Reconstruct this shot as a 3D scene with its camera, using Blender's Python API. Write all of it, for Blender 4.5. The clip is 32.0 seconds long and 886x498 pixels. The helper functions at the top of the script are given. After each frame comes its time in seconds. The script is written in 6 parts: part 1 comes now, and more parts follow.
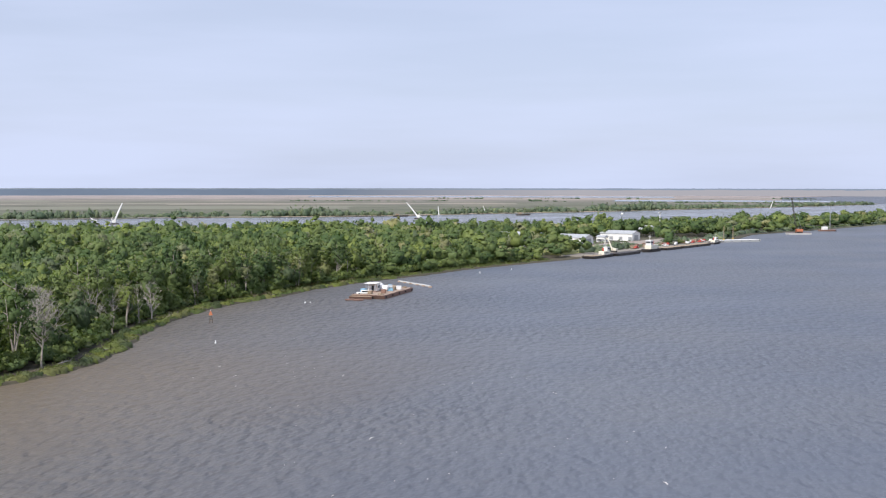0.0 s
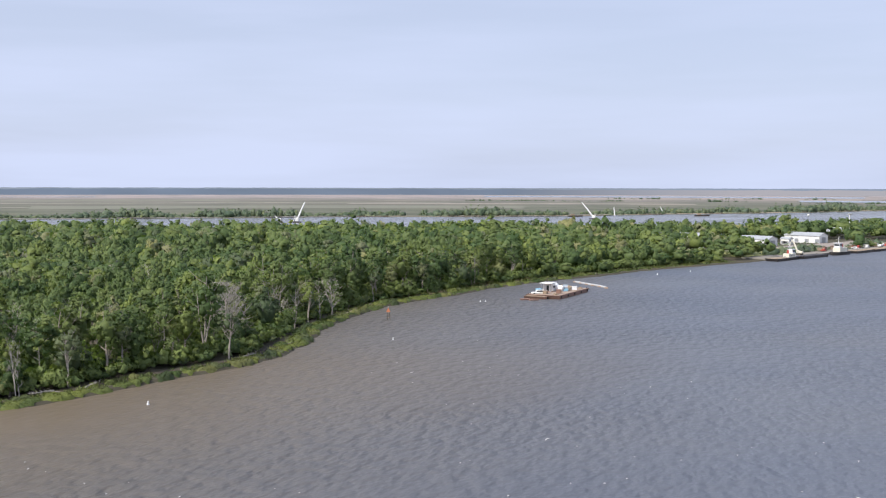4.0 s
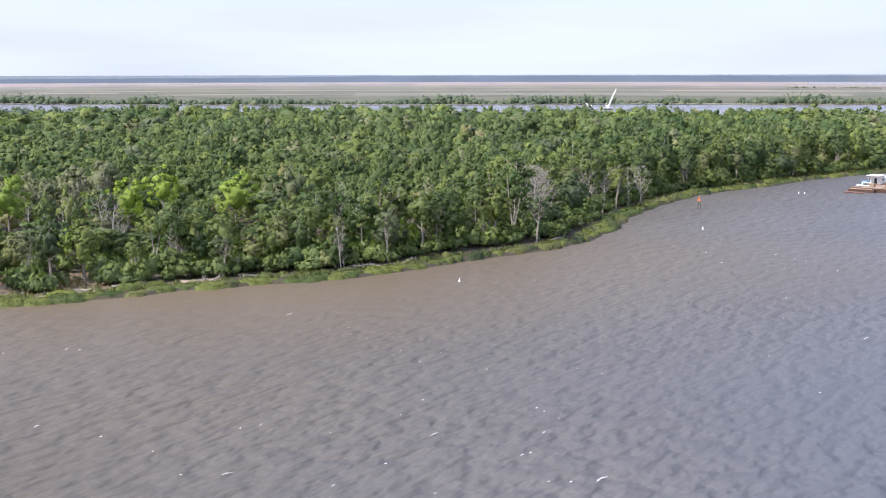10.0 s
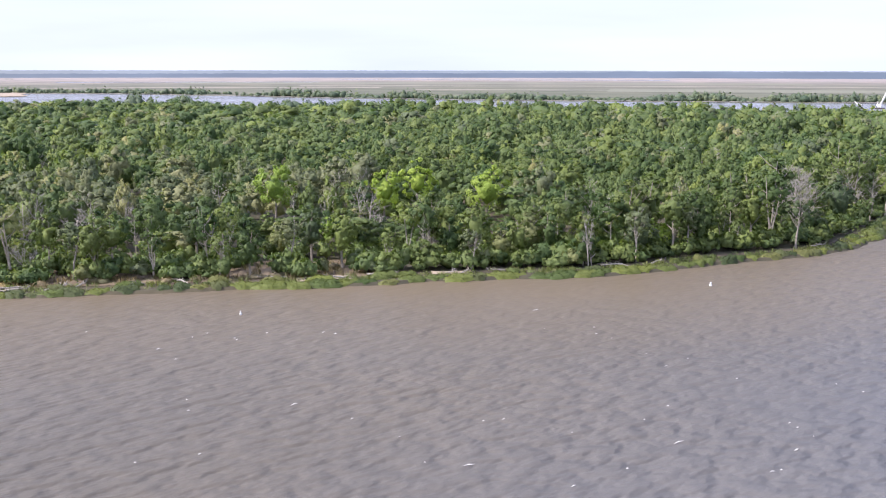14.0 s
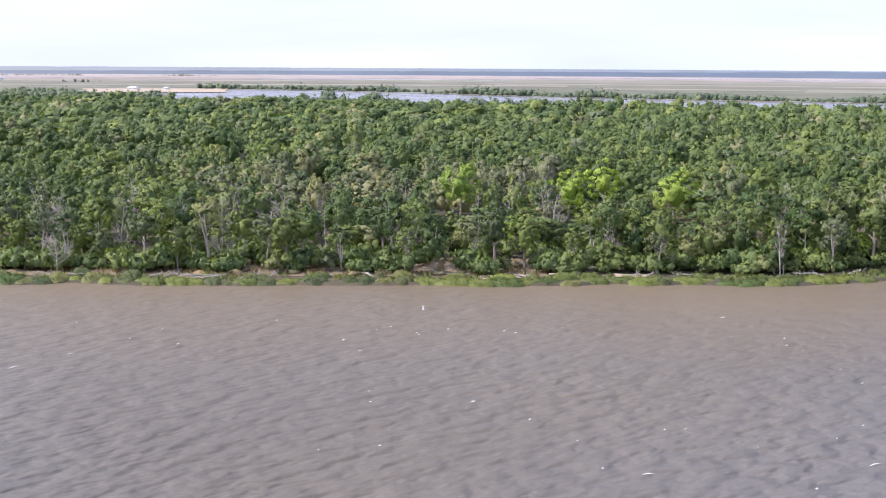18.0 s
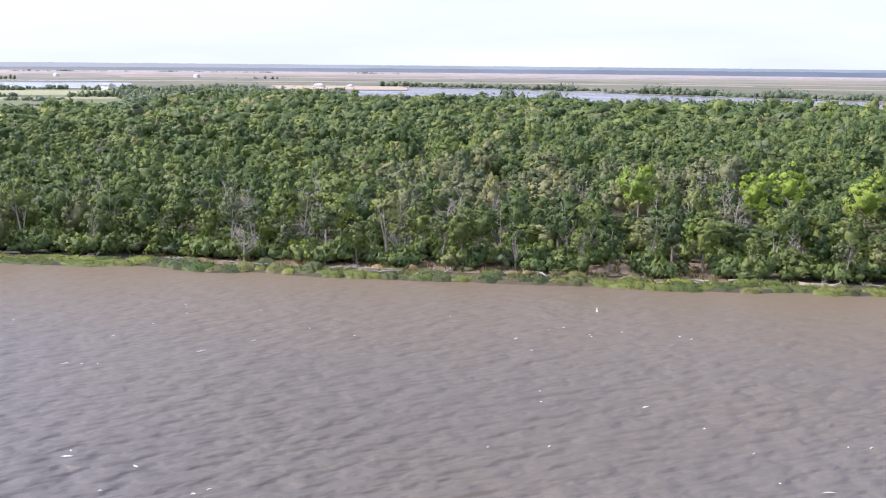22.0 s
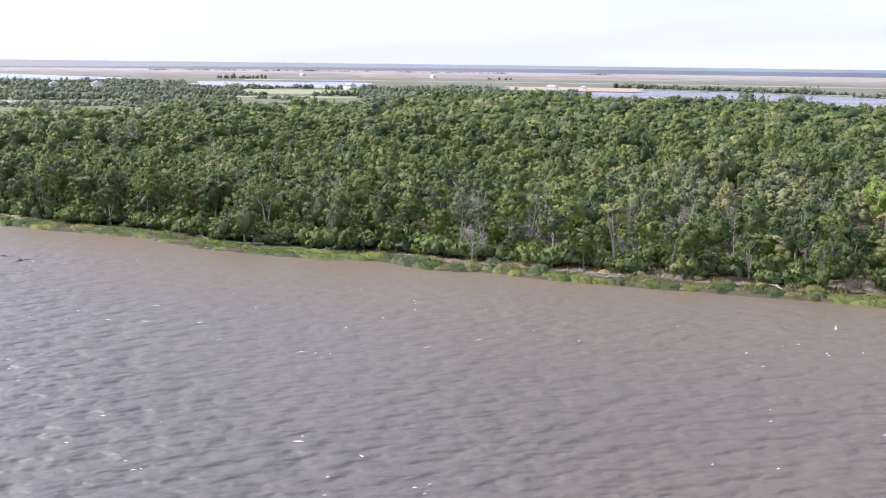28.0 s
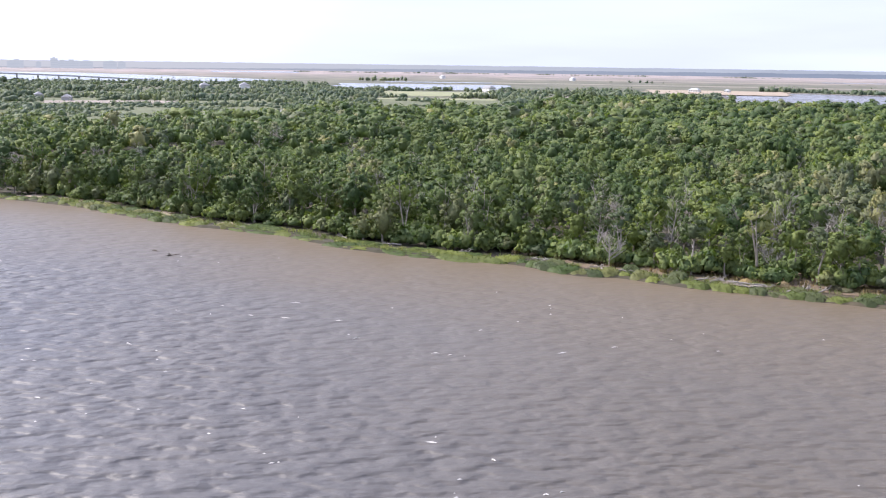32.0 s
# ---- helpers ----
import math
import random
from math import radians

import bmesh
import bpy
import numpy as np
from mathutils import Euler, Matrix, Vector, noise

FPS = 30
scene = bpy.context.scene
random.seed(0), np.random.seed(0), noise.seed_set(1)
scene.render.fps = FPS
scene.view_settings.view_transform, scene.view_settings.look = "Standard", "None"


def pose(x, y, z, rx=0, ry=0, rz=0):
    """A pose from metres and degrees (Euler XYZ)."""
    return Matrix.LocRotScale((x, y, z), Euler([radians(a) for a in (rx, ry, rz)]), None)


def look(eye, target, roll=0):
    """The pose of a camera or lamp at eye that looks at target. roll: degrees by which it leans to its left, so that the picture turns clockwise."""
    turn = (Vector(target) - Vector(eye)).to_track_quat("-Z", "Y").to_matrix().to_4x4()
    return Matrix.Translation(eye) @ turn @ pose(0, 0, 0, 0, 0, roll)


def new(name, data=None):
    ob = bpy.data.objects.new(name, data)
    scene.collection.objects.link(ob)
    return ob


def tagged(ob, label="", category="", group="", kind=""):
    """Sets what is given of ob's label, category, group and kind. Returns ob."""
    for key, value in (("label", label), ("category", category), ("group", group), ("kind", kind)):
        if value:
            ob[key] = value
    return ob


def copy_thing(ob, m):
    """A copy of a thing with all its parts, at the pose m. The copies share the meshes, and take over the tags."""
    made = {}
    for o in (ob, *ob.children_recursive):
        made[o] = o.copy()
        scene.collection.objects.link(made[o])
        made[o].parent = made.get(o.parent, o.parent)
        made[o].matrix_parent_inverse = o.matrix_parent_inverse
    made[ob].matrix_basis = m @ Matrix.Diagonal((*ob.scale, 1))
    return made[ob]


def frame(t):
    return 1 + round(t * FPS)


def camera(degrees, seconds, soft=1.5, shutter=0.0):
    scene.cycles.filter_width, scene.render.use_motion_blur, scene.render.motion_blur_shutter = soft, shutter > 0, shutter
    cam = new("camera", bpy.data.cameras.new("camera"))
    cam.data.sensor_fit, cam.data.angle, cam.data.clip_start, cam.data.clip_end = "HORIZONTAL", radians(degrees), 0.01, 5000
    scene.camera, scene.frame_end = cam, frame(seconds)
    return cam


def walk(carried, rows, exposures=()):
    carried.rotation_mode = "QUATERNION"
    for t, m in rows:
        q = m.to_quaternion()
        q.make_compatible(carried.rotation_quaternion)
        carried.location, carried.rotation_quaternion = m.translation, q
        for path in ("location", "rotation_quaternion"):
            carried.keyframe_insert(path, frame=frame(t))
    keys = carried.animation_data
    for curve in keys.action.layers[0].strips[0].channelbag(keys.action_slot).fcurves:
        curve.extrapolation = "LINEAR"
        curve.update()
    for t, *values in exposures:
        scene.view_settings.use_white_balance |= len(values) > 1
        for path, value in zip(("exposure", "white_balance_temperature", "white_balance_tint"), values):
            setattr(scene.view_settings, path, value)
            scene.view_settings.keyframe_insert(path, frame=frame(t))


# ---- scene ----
# ---- camera: a hovering aircraft that turns to its left ----
cam = camera(44.45, 32.0, soft=1.15)
PATH = [
    (0, 0.00, 0.00, 45.00, 0.018, -3.377, 0.061),
    (0.5, -0.11, 0.16, 44.90, -1.090, -3.381, 0.049),
    (1, -0.17, 0.30, 44.89, -2.225, -3.380, 0.028),
    (1.5, -0.26, 0.41, 44.82, -3.381, -3.377, 0.018),
    (2, -0.30, 0.57, 44.76, -4.532, -3.363, 0.047),
    (2.5, -0.43, 0.80, 44.74, -5.691, -3.363, 0.046),
    (3, -0.53, 1.11, 44.71, -6.856, -3.358, 0.065),
    (3.5, -0.65, 1.27, 44.76, -8.027, -3.380, 0.094),
    (5.5, -0.79, 1.63, 44.59, -12.783, -3.362, 0.096),
    (6, -0.76, 1.82, 44.49, -14.135, -3.352, 0.081),
    (6.5, -0.84, 1.90, 44.40, -15.350, -3.336, 0.119),
    (7, -0.93, 2.01, 44.38, -16.571, -3.342, 0.115),
    (7.5, -0.93, 2.07, 44.35, -17.798, -3.348, 0.097),
    (8, -0.95, 2.11, 44.28, -19.023, -3.348, 0.079),
    (8.5, -0.90, 2.13, 44.15, -20.261, -3.352, 0.076),
    (9, -0.86, 2.12, 43.93, -21.824, -4.850, 0.065),
    (9.5, -0.75, 1.92, 43.91, -23.555, -7.596, -0.040),
    (10, -0.77, 1.80, 43.89, -25.445, -9.276, -0.105),
    (10.5, -0.78, 1.72, 43.98, -27.419, -9.427, -0.101),
    (11, -0.81, 1.77, 44.01, -29.294, -9.438, -0.056),
    (11.5, -0.94, 1.85, 44.04, -31.123, -9.445, -0.028),
    (12, -1.14, 1.96, 44.02, -32.829, -9.457, 0.007),
    (12.5, -1.22, 2.00, 44.03, -34.472, -9.470, 0.029),
    (13, -1.21, 2.10, 44.07, -35.999, -9.482, 0.049),
    (13.5, -1.25, 2.08, 44.09, -37.344, -9.491, 0.062),
    (14, -1.31, 2.08, 44.14, -38.593, -9.504, 0.080),
    (14.5, -1.33, 2.11, 44.22, -39.790, -9.521, 0.112),
    (16.5, -1.69, 2.20, 44.25, -44.690, -9.578, 0.208),
    (17, -1.73, 2.25, 44.24, -45.894, -9.584, 0.289),
    (17.5, -1.85, 2.32, 44.24, -47.102, -9.589, 0.300),
    (18, -1.91, 2.35, 44.25, -48.310, -9.618, 0.347),
    (18.5, -1.99, 2.30, 44.38, -49.522, -9.657, 0.343),
    (19, -1.91, 2.35, 44.38, -50.774, -9.663, 0.346),
    (19.5, -1.95, 2.38, 44.40, -51.984, -9.682, 0.419),
    (20, -1.97, 2.30, 44.42, -53.160, -9.698, 0.427),
    (20.5, -1.92, 2.14, 44.37, -54.306, -9.704, 0.474),
    (21, -1.98, 2.23, 44.42, -55.443, -9.736, 0.494),
    (21.5, -2.06, 2.34, 44.38, -56.545, -9.757, 0.508),
    (22, -1.99, 2.20, 44.36, -57.617, -9.756, 0.545),
    (22.5, -2.00, 2.17, 44.32, -58.688, -9.772, 0.562),
    (23, -2.06, 2.23, 44.37, -59.816, -9.789, 0.554),
    (23.5, -2.04, 2.19, 44.44, -60.880, -9.813, 0.577),
    (24, -1.99, 2.24, 44.44, -61.900, -9.827, 0.599),
    (24.5, -2.07, 2.23, 44.50, -62.942, -9.833, 0.624),
    (25, -2.19, 2.18, 44.47, -63.855, -9.830, 0.671),
    (25.5, -2.35, 2.27, 44.51, -64.815, -9.845, 0.683),
    (27.5, -2.39, 2.34, 44.64, -68.704, -9.830, 0.709),
    (28, -2.35, 2.27, 44.71, -69.722, -9.824, 0.713),
    (28.5, -2.44, 2.15, 44.77, -70.621, -9.827, 0.766),
    (29, -2.59, 2.22, 44.74, -71.520, -9.816, 0.730),
    (29.5, -2.55, 2.21, 44.70, -72.456, -9.800, 0.743),
    (30, -2.53, 2.08, 44.75, -73.297, -9.801, 0.777),
    (30.5, -2.58, 2.08, 44.77, -74.268, -9.800, 0.794),
    (31, -2.69, 2.16, 44.75, -75.119, -9.790, 0.792),
    (31.5, -2.63, 2.14, 44.73, -76.028, -9.780, 0.806),
    (32, -2.72, 2.14, 44.82, -76.954, -9.786, 0.786),
]
ROWS = [(t, pose(x, y, z, 90 + pitch, 0, -yaw) @ pose(0, 0, 0, 0, 0, roll)) for t, x, y, z, yaw, pitch, roll in PATH]
walk(cam, ROWS, exposures=[(0, -0.12, 6450, 10), (8.5, -0.12, 6450, 10), (9.2, -0.08, 6420, 11), (10.3, 0.37, 6280, 15), (20.0, 0.45, 6280, 18), (26.0, 0.43, 6280, 18), (32.0, 0.38, 6320, 17)])

# ---- sky and sun ----
SUN_AZ, SUN_EL = -142.0, 45.0          # degrees, clockwise from +y
world = bpy.data.worlds.new("sky")
scene.world = world
world.use_nodes = True
wt = world.node_tree
wt.nodes.clear()
sky = wt.nodes.new("ShaderNodeTexSky")
sky.sky_type, sky.sun_disc = "NISHITA", False
sky.sun_elevation, sky.sun_rotation = radians(SUN_EL), radians(SUN_AZ)
sky.altitude, sky.air_density, sky.dust_density, sky.ozone_density = 0, 1.0, 1.6, 1.6
bg = wt.nodes.new("ShaderNodeBackground")
bg.inputs["Strength"].default_value = 0.096
wout = wt.nodes.new("ShaderNodeOutputWorld")
# thin high cloud veils over the clear sky
wco = wt.nodes.new("ShaderNodeTexCoord")
wmap = wt.nodes.new("ShaderNodeMapping")
wmap.inputs["Scale"].default_value = (1.6, 1.6, 14.0)
wn = wt.nodes.new("ShaderNodeTexNoise")
wn.inputs["Scale"].default_value, wn.inputs["Detail"].default_value = 1.7, 5.0
wr = wt.nodes.new("ShaderNodeValToRGB")
wr.color_ramp.elements[0].position, wr.color_ramp.elements[0].color = 0.36, (0.74, 0.74, 0.74, 1)
wr.color_ramp.elements[1].position, wr.color_ramp.elements[1].color = 0.66, (0.88, 0.88, 0.88, 1)
wmix = wt.nodes.new("ShaderNodeMix")
wmix.data_type = "RGBA"
L = wt.links.new
L(wco.outputs["Generated"], wmap.inputs["Vector"])
L(wmap.outputs[0], wn.inputs["Vector"])
L(wn.outputs["Fac"], wr.inputs["Fac"])
wsep = wt.nodes.new("ShaderNodeSeparateXYZ")
L(wco.outputs["Generated"], wsep.inputs[0])
wup = wt.nodes.new("ShaderNodeMapRange")
for key, v in (("From Min", 0.0), ("From Max", 0.3), ("To Min", 1.08), ("To Max", 0.84)):
    wup.inputs[key].default_value = v
L(wsep.outputs["Z"], wup.inputs["Value"])
wthin = wt.nodes.new("ShaderNodeMath")
wthin.operation = "MULTIPLY"
L(wr.outputs["Color"], wthin.inputs[0])
L(wup.outputs[0], wthin.inputs[1])
L(wthin.outputs[0], wmix.inputs[0])
L(sky.outputs[0], wmix.inputs[6])
# the veil glows round the sun
wdir = wt.nodes.new("ShaderNodeVectorMath")
wdir.operation = "DOT_PRODUCT"
wdir.inputs[1].default_value = (math.sin(radians(SUN_AZ)) * math.cos(radians(SUN_EL)), math.cos(radians(SUN_AZ)) * math.cos(radians(SUN_EL)), math.sin(radians(SUN_EL)))
L(wco.outputs["Generated"], wdir.inputs[0])
wglow = wt.nodes.new("ShaderNodeValToRGB")
for e, (p, k) in zip((wglow.color_ramp.elements[0], wglow.color_ramp.elements[1], wglow.color_ramp.elements.new(0.35), wglow.color_ramp.elements.new(0.65)),
                     ((0.0, 0.52), (1.0, 1.25), (0.38, 0.53), (0.68, 0.82))):
    e.position, e.color = p, (k, k, k, 1)
L(wdir.outputs["Value"], wglow.inputs["Fac"])
wveil = wt.nodes.new("ShaderNodeMix")
wveil.data_type, wveil.blend_type = "RGBA", "MULTIPLY"
wveil.inputs[0].default_value = 1.0
wveil.inputs[6].default_value = (15.1, 16.8, 22.1, 1)
L(wglow.outputs["Color"], wveil.inputs[7])
L(wveil.outputs[2], wmix.inputs[7])
L(wmix.outputs[2], bg.inputs["Color"])
L(bg.outputs[0], wout.inputs["Surface"])

sun = new("sun", bpy.data.lights.new("sun", "SUN"))
sun.data.energy, sun.data.angle, sun.data.color = 5.0, radians(0.6), (1.0, 0.94, 0.84)
_a, _e = radians(SUN_AZ), radians(SUN_EL)
sun.matrix_world = look((math.sin(_a) * math.cos(_e) * 100, math.cos(_a) * math.cos(_e) * 100, math.sin(_e) * 100), (0, 0, 0))


# ---- materials ----
def nodes_of(name):
    m = bpy.data.materials.new(name)
    m.use_nodes = True
    nt = m.node_tree
    return m, nt, nt.nodes["Principled BSDF"], nt.links.new


def noise_node(nt, scale, detail=4.0, coord="Object", stretch=(1, 1, 1), rot=0.0, crest=None):
    co = nt.nodes.new("ShaderNodeTexCoord")
    mp = nt.nodes.new("ShaderNodeMapping")
    if crest:
        mp.vector_type = "TEXTURE"
        rot, stretch = radians(crest[0]), (crest[1], 1, 1)
    mp.inputs["Scale"].default_value = stretch
    mp.inputs["Rotation"].default_value = (0, 0, rot)
    n = nt.nodes.new("ShaderNodeTexNoise")
    n.inputs["Scale"].default_value, n.inputs["Detail"].default_value = scale, detail
    nt.links.new(co.outputs[coord], mp.inputs["Vector"])
    nt.links.new(mp.outputs[0], n.inputs["Vector"])
    return n


def ramp(nt, fac, *stops):
    r = nt.nodes.new("ShaderNodeValToRGB")
    els = r.color_ramp.elements
    while len(els) < len(stops):
        els.new(0.5)
    for e, (p, c) in zip(els, stops):
        e.position, e.color = p, (*c, 1)
    nt.links.new(fac, r.inputs["Fac"])
    return r.outputs["Color"]


def mix(nt, fac, a, b, mode="MIX"):
    n = nt.nodes.new("ShaderNodeMix")
    n.data_type, n.blend_type = "RGBA", mode
    for sock, v in ((n.inputs[0], fac), (n.inputs[6], a), (n.inputs[7], b)):
        if isinstance(v, (int, float)):
            sock.default_value = v
        elif isinstance(v, tuple):
            sock.default_value = (*v, 1)
        else:
            nt.links.new(v, sock)
    return n.outputs[2]


def bumped(nt, bsdf, height, strength=0.5, distance=0.1):
    b = nt.nodes.new("ShaderNodeBump")
    b.inputs["Strength"].default_value, b.inputs["Distance"].default_value = strength, distance
    nt.links.new(height, b.inputs["Height"])
    nt.links.new(b.outputs[0], bsdf.inputs["Normal"])


def plain(name, color, rough=0.6, metal=0.0, wear=0.25, scale=1.5, grime=None):
    """A surface with soft stains and a fine grain over its colour."""
    m, nt, b, link = nodes_of(name)
    big, fine = noise_node(nt, scale, 5), noise_node(nt, scale * 14, 3)
    dirt = grime or tuple(c * 0.45 for c in color)
    c1 = ramp(nt, big.outputs["Fac"], (0.35, tuple(color)), (0.75, tuple(c * (1 - wear) + d * wear for c, d in zip(color, dirt))))
    c2 = mix(nt, 0.18, c1, ramp(nt, fine.outputs["Fac"], (0.3, dirt), (0.7, tuple(color))))
    link(c2, b.inputs["Base Color"])
    b.inputs["Roughness"].default_value, b.inputs["Metallic"].default_value = rough, metal
    bumped(nt, b, fine.outputs["Fac"], 0.25, 0.02)
    return m


def foliage(name, dark, mid, light, per_object=False, grain=1.0):
    """Leaves: a tone for each leaf, a slower change from crown to crown, and light that comes through."""
    m, nt, b, link = nodes_of(name)
    geo = nt.nodes.new("ShaderNodeNewGeometry")
    dark, light = [tuple(0.45 * e + 0.55 * c for e, c in zip(end, mid)) for end in (dark, light)]
    leafy = ramp(nt, geo.outputs["Random Per Island"], (0.0, dark), (0.55, mid), (1.0, light))
    if per_object:
        info = nt.nodes.new("ShaderNodeObjectInfo")
        slow = info.outputs["Random"]
    else:
        at = nt.nodes.new("ShaderNodeAttribute")
        at.attribute_name = "tone"
        slow = at.outputs["Fac"]
    tone = ramp(nt, slow, (0.05, (0.52, 0.66, 0.62)), (0.4, (0.86, 0.93, 0.9)), (0.7, (1.15, 1.13, 1.0)), (1.0, (1.45, 1.38, 1.05)))
    col = mix(nt, 1.0, leafy, tone, "MULTIPLY")
    clump = noise_node(nt, grain, 4.0)
    col = mix(nt, 1.0, col, ramp(nt, clump.outputs["Fac"], (0.3, (0.8, 0.83, 0.83)), (0.5, (1.0, 1.0, 1.0)), (0.7, (1.16, 1.13, 1.08))), "MULTIPLY")
    bumped(nt, b, clump.outputs["Fac"], 0.5, 0.5 / grain)
    link(col, b.inputs["Base Color"])
    b.inputs["Roughness"].default_value = 0.6
    b.inputs["Specular IOR Level"].default_value = 0.25
    tr = nt.nodes.new("ShaderNodeBsdfTranslucent")
    link(mix(nt, 1.0, col, (1.3, 1.5, 0.7), "MULTIPLY"), tr.inputs["Color"])
    ms = nt.nodes.new("ShaderNodeMixShader")
    ms.inputs[0].default_value = 0.27
    link(b.outputs[0], ms.inputs[1])
    link(tr.outputs[0], ms.inputs[2])
    link(ms.outputs[0], nt.nodes["Material Output"].inputs["Surface"])
    return m


def make_water(name, muddy, bank, shallows=None, chop_height=0.8, gloss=(0.43, 0.52)):
    m, nt, b, link = nodes_of(name)
    silt = noise_node(nt, 0.012, 4, stretch=(1, 1, 1), rot=0.6)
    lee = None
    col = ramp(nt, silt.outputs["Fac"], (0.35, muddy), (0.7, bank))
    if shallows:
        # silt stirred up along the island's near bank, thinning into the stream
        co = nt.nodes.new("ShaderNodeTexCoord")
        dot = nt.nodes.new("ShaderNodeVectorMath")
        dot.operation = "DOT_PRODUCT"
        link(co.outputs["Object"], dot.inputs[0])
        dot.inputs[1].default_value = (0.0074, -0.0067, 0)
        wob = nt.nodes.new("ShaderNodeMath")
        wob.operation = "MULTIPLY_ADD"
        link(silt.outputs["Fac"], wob.inputs[0])
        wob.inputs[1].default_value = 0.9
        link(dot.outputs["Value"], wob.inputs[2])
        up = nt.nodes.new("ShaderNodeMath")
        up.operation = "ADD"
        link(wob.outputs[0], up.inputs[0])
        up.inputs[1].default_value = 2.1
        near = ramp(nt, up.outputs[0], (0.0, (1, 1, 1)), (0.35, (1, 1, 1)), (1.0, (0, 0, 0)))
        sep = nt.nodes.new("ShaderNodeSeparateXYZ")
        link(co.outputs["Object"], sep.inputs[0])
        reach = nt.nodes.new("ShaderNodeMapRange")
        link(sep.outputs["Y"], reach.inputs["Value"])
        for key, v in (("From Min", 180.0), ("From Max", 320.0), ("To Min", 1.0), ("To Max", 0.0)):
            reach.inputs[key].default_value = v
        near = mix(nt, 1.0, near, reach.outputs[0], "MULTIPLY")
        # brown silt rides down the inner bend; bluer sky reflection painted on the open stream
        silt_sky_x = nt.nodes.new("ShaderNodeMapRange")
        link(sep.outputs["X"], silt_sky_x.inputs["Value"])
        for key, v in (("From Min", -90.0), ("From Max", 25.0), ("To Min", 1.0), ("To Max", 0.0)):
            silt_sky_x.inputs[key].default_value = v
        # less brown at low y, where the sky's reflection is tinted in too
        west = nt.nodes.new("ShaderNodeMapRange")
        link(sep.outputs["Y"], west.inputs["Value"])
        for key, v in (("From Min", -60.0), ("From Max", 60.0), ("To Min", 0.3), ("To Max", 1.0)):
            west.inputs[key].default_value = v
        silt_sky = nt.nodes.new("ShaderNodeMath")
        silt_sky.operation = "MULTIPLY"
        link(silt_sky_x.outputs[0], silt_sky.inputs[0])
        link(west.outputs[0], silt_sky.inputs[1])
        # these blue greys carry reflected sky in the base colour
        col = mix(nt, silt_sky.outputs[0], ramp(nt, silt.outputs["Fac"], (0.35, (0.10, 0.113, 0.142)), (0.7, (0.122, 0.128, 0.142))), col)
        col = mix(nt, near, col, shallows)
        lee = ramp(nt, near, (0.0, (1, 1, 1)), (0.7, (0.25,) * 3), (1.0, (0.1,) * 3))     # calmer under the bank
    link(col, b.inputs["Base Color"])
    b.inputs["IOR"].default_value = 1.33
    gust = noise_node(nt, 0.014, 4, crest=(20, 2.0))
    link(ramp(nt, gust.outputs["Fac"], (0.3, (gloss[0],) * 3), (0.7, (gloss[1],) * 3)), b.inputs["Roughness"])
    swell = noise_node(nt, 0.36, 1.6, crest=(80, 1.6))
    chop = noise_node(nt, 1.1, 4, crest=(68, 1.5))
    add = nt.nodes.new("ShaderNodeMath")
    add.operation = "MULTIPLY_ADD"
    link(swell.outputs["Fac"], add.inputs[0])
    add.inputs[1].default_value = 3.6
    soft = nt.nodes.new("ShaderNodeMath")
    soft.operation = "MULTIPLY"
    link(chop.outputs["Fac"], soft.inputs[0])
    soft.inputs[1].default_value = 0.34
    # sharpened crests where the swell peaks
    fold = nt.nodes.new("ShaderNodeMath")
    fold.operation = "SUBTRACT"
    link(swell.outputs["Fac"], fold.inputs[0])
    fold.inputs[1].default_value = 0.56
    bend = nt.nodes.new("ShaderNodeMath")
    bend.operation = "ABSOLUTE"
    link(fold.outputs[0], bend.inputs[0])
    lessen = nt.nodes.new("ShaderNodeMath")
    lessen.operation = "MULTIPLY_ADD"
    link(bend.outputs[0], lessen.inputs[0])
    lessen.inputs[1].default_value = -1.0
    link(soft.outputs[0], lessen.inputs[2])
    link(lessen.outputs[0], add.inputs[2])
    mul = nt.nodes.new("ShaderNodeMath")
    mul.operation = "MULTIPLY"
    link(add.outputs[0], mul.inputs[0])
    link(ramp(nt, gust.outputs["Fac"], (0.32, (0.36,) * 3), (0.66, (1.0,) * 3)), mul.inputs[1])
    height = mul.outputs[0]
    if lee is not None:
        calm = nt.nodes.new("ShaderNodeMath")
        calm.operation = "MULTIPLY"
        link(height, calm.inputs[0])
        link(lee, calm.inputs[1])
        height = calm.outputs[0]
    bumped(nt, b, height, 0.78, chop_height)
    return m


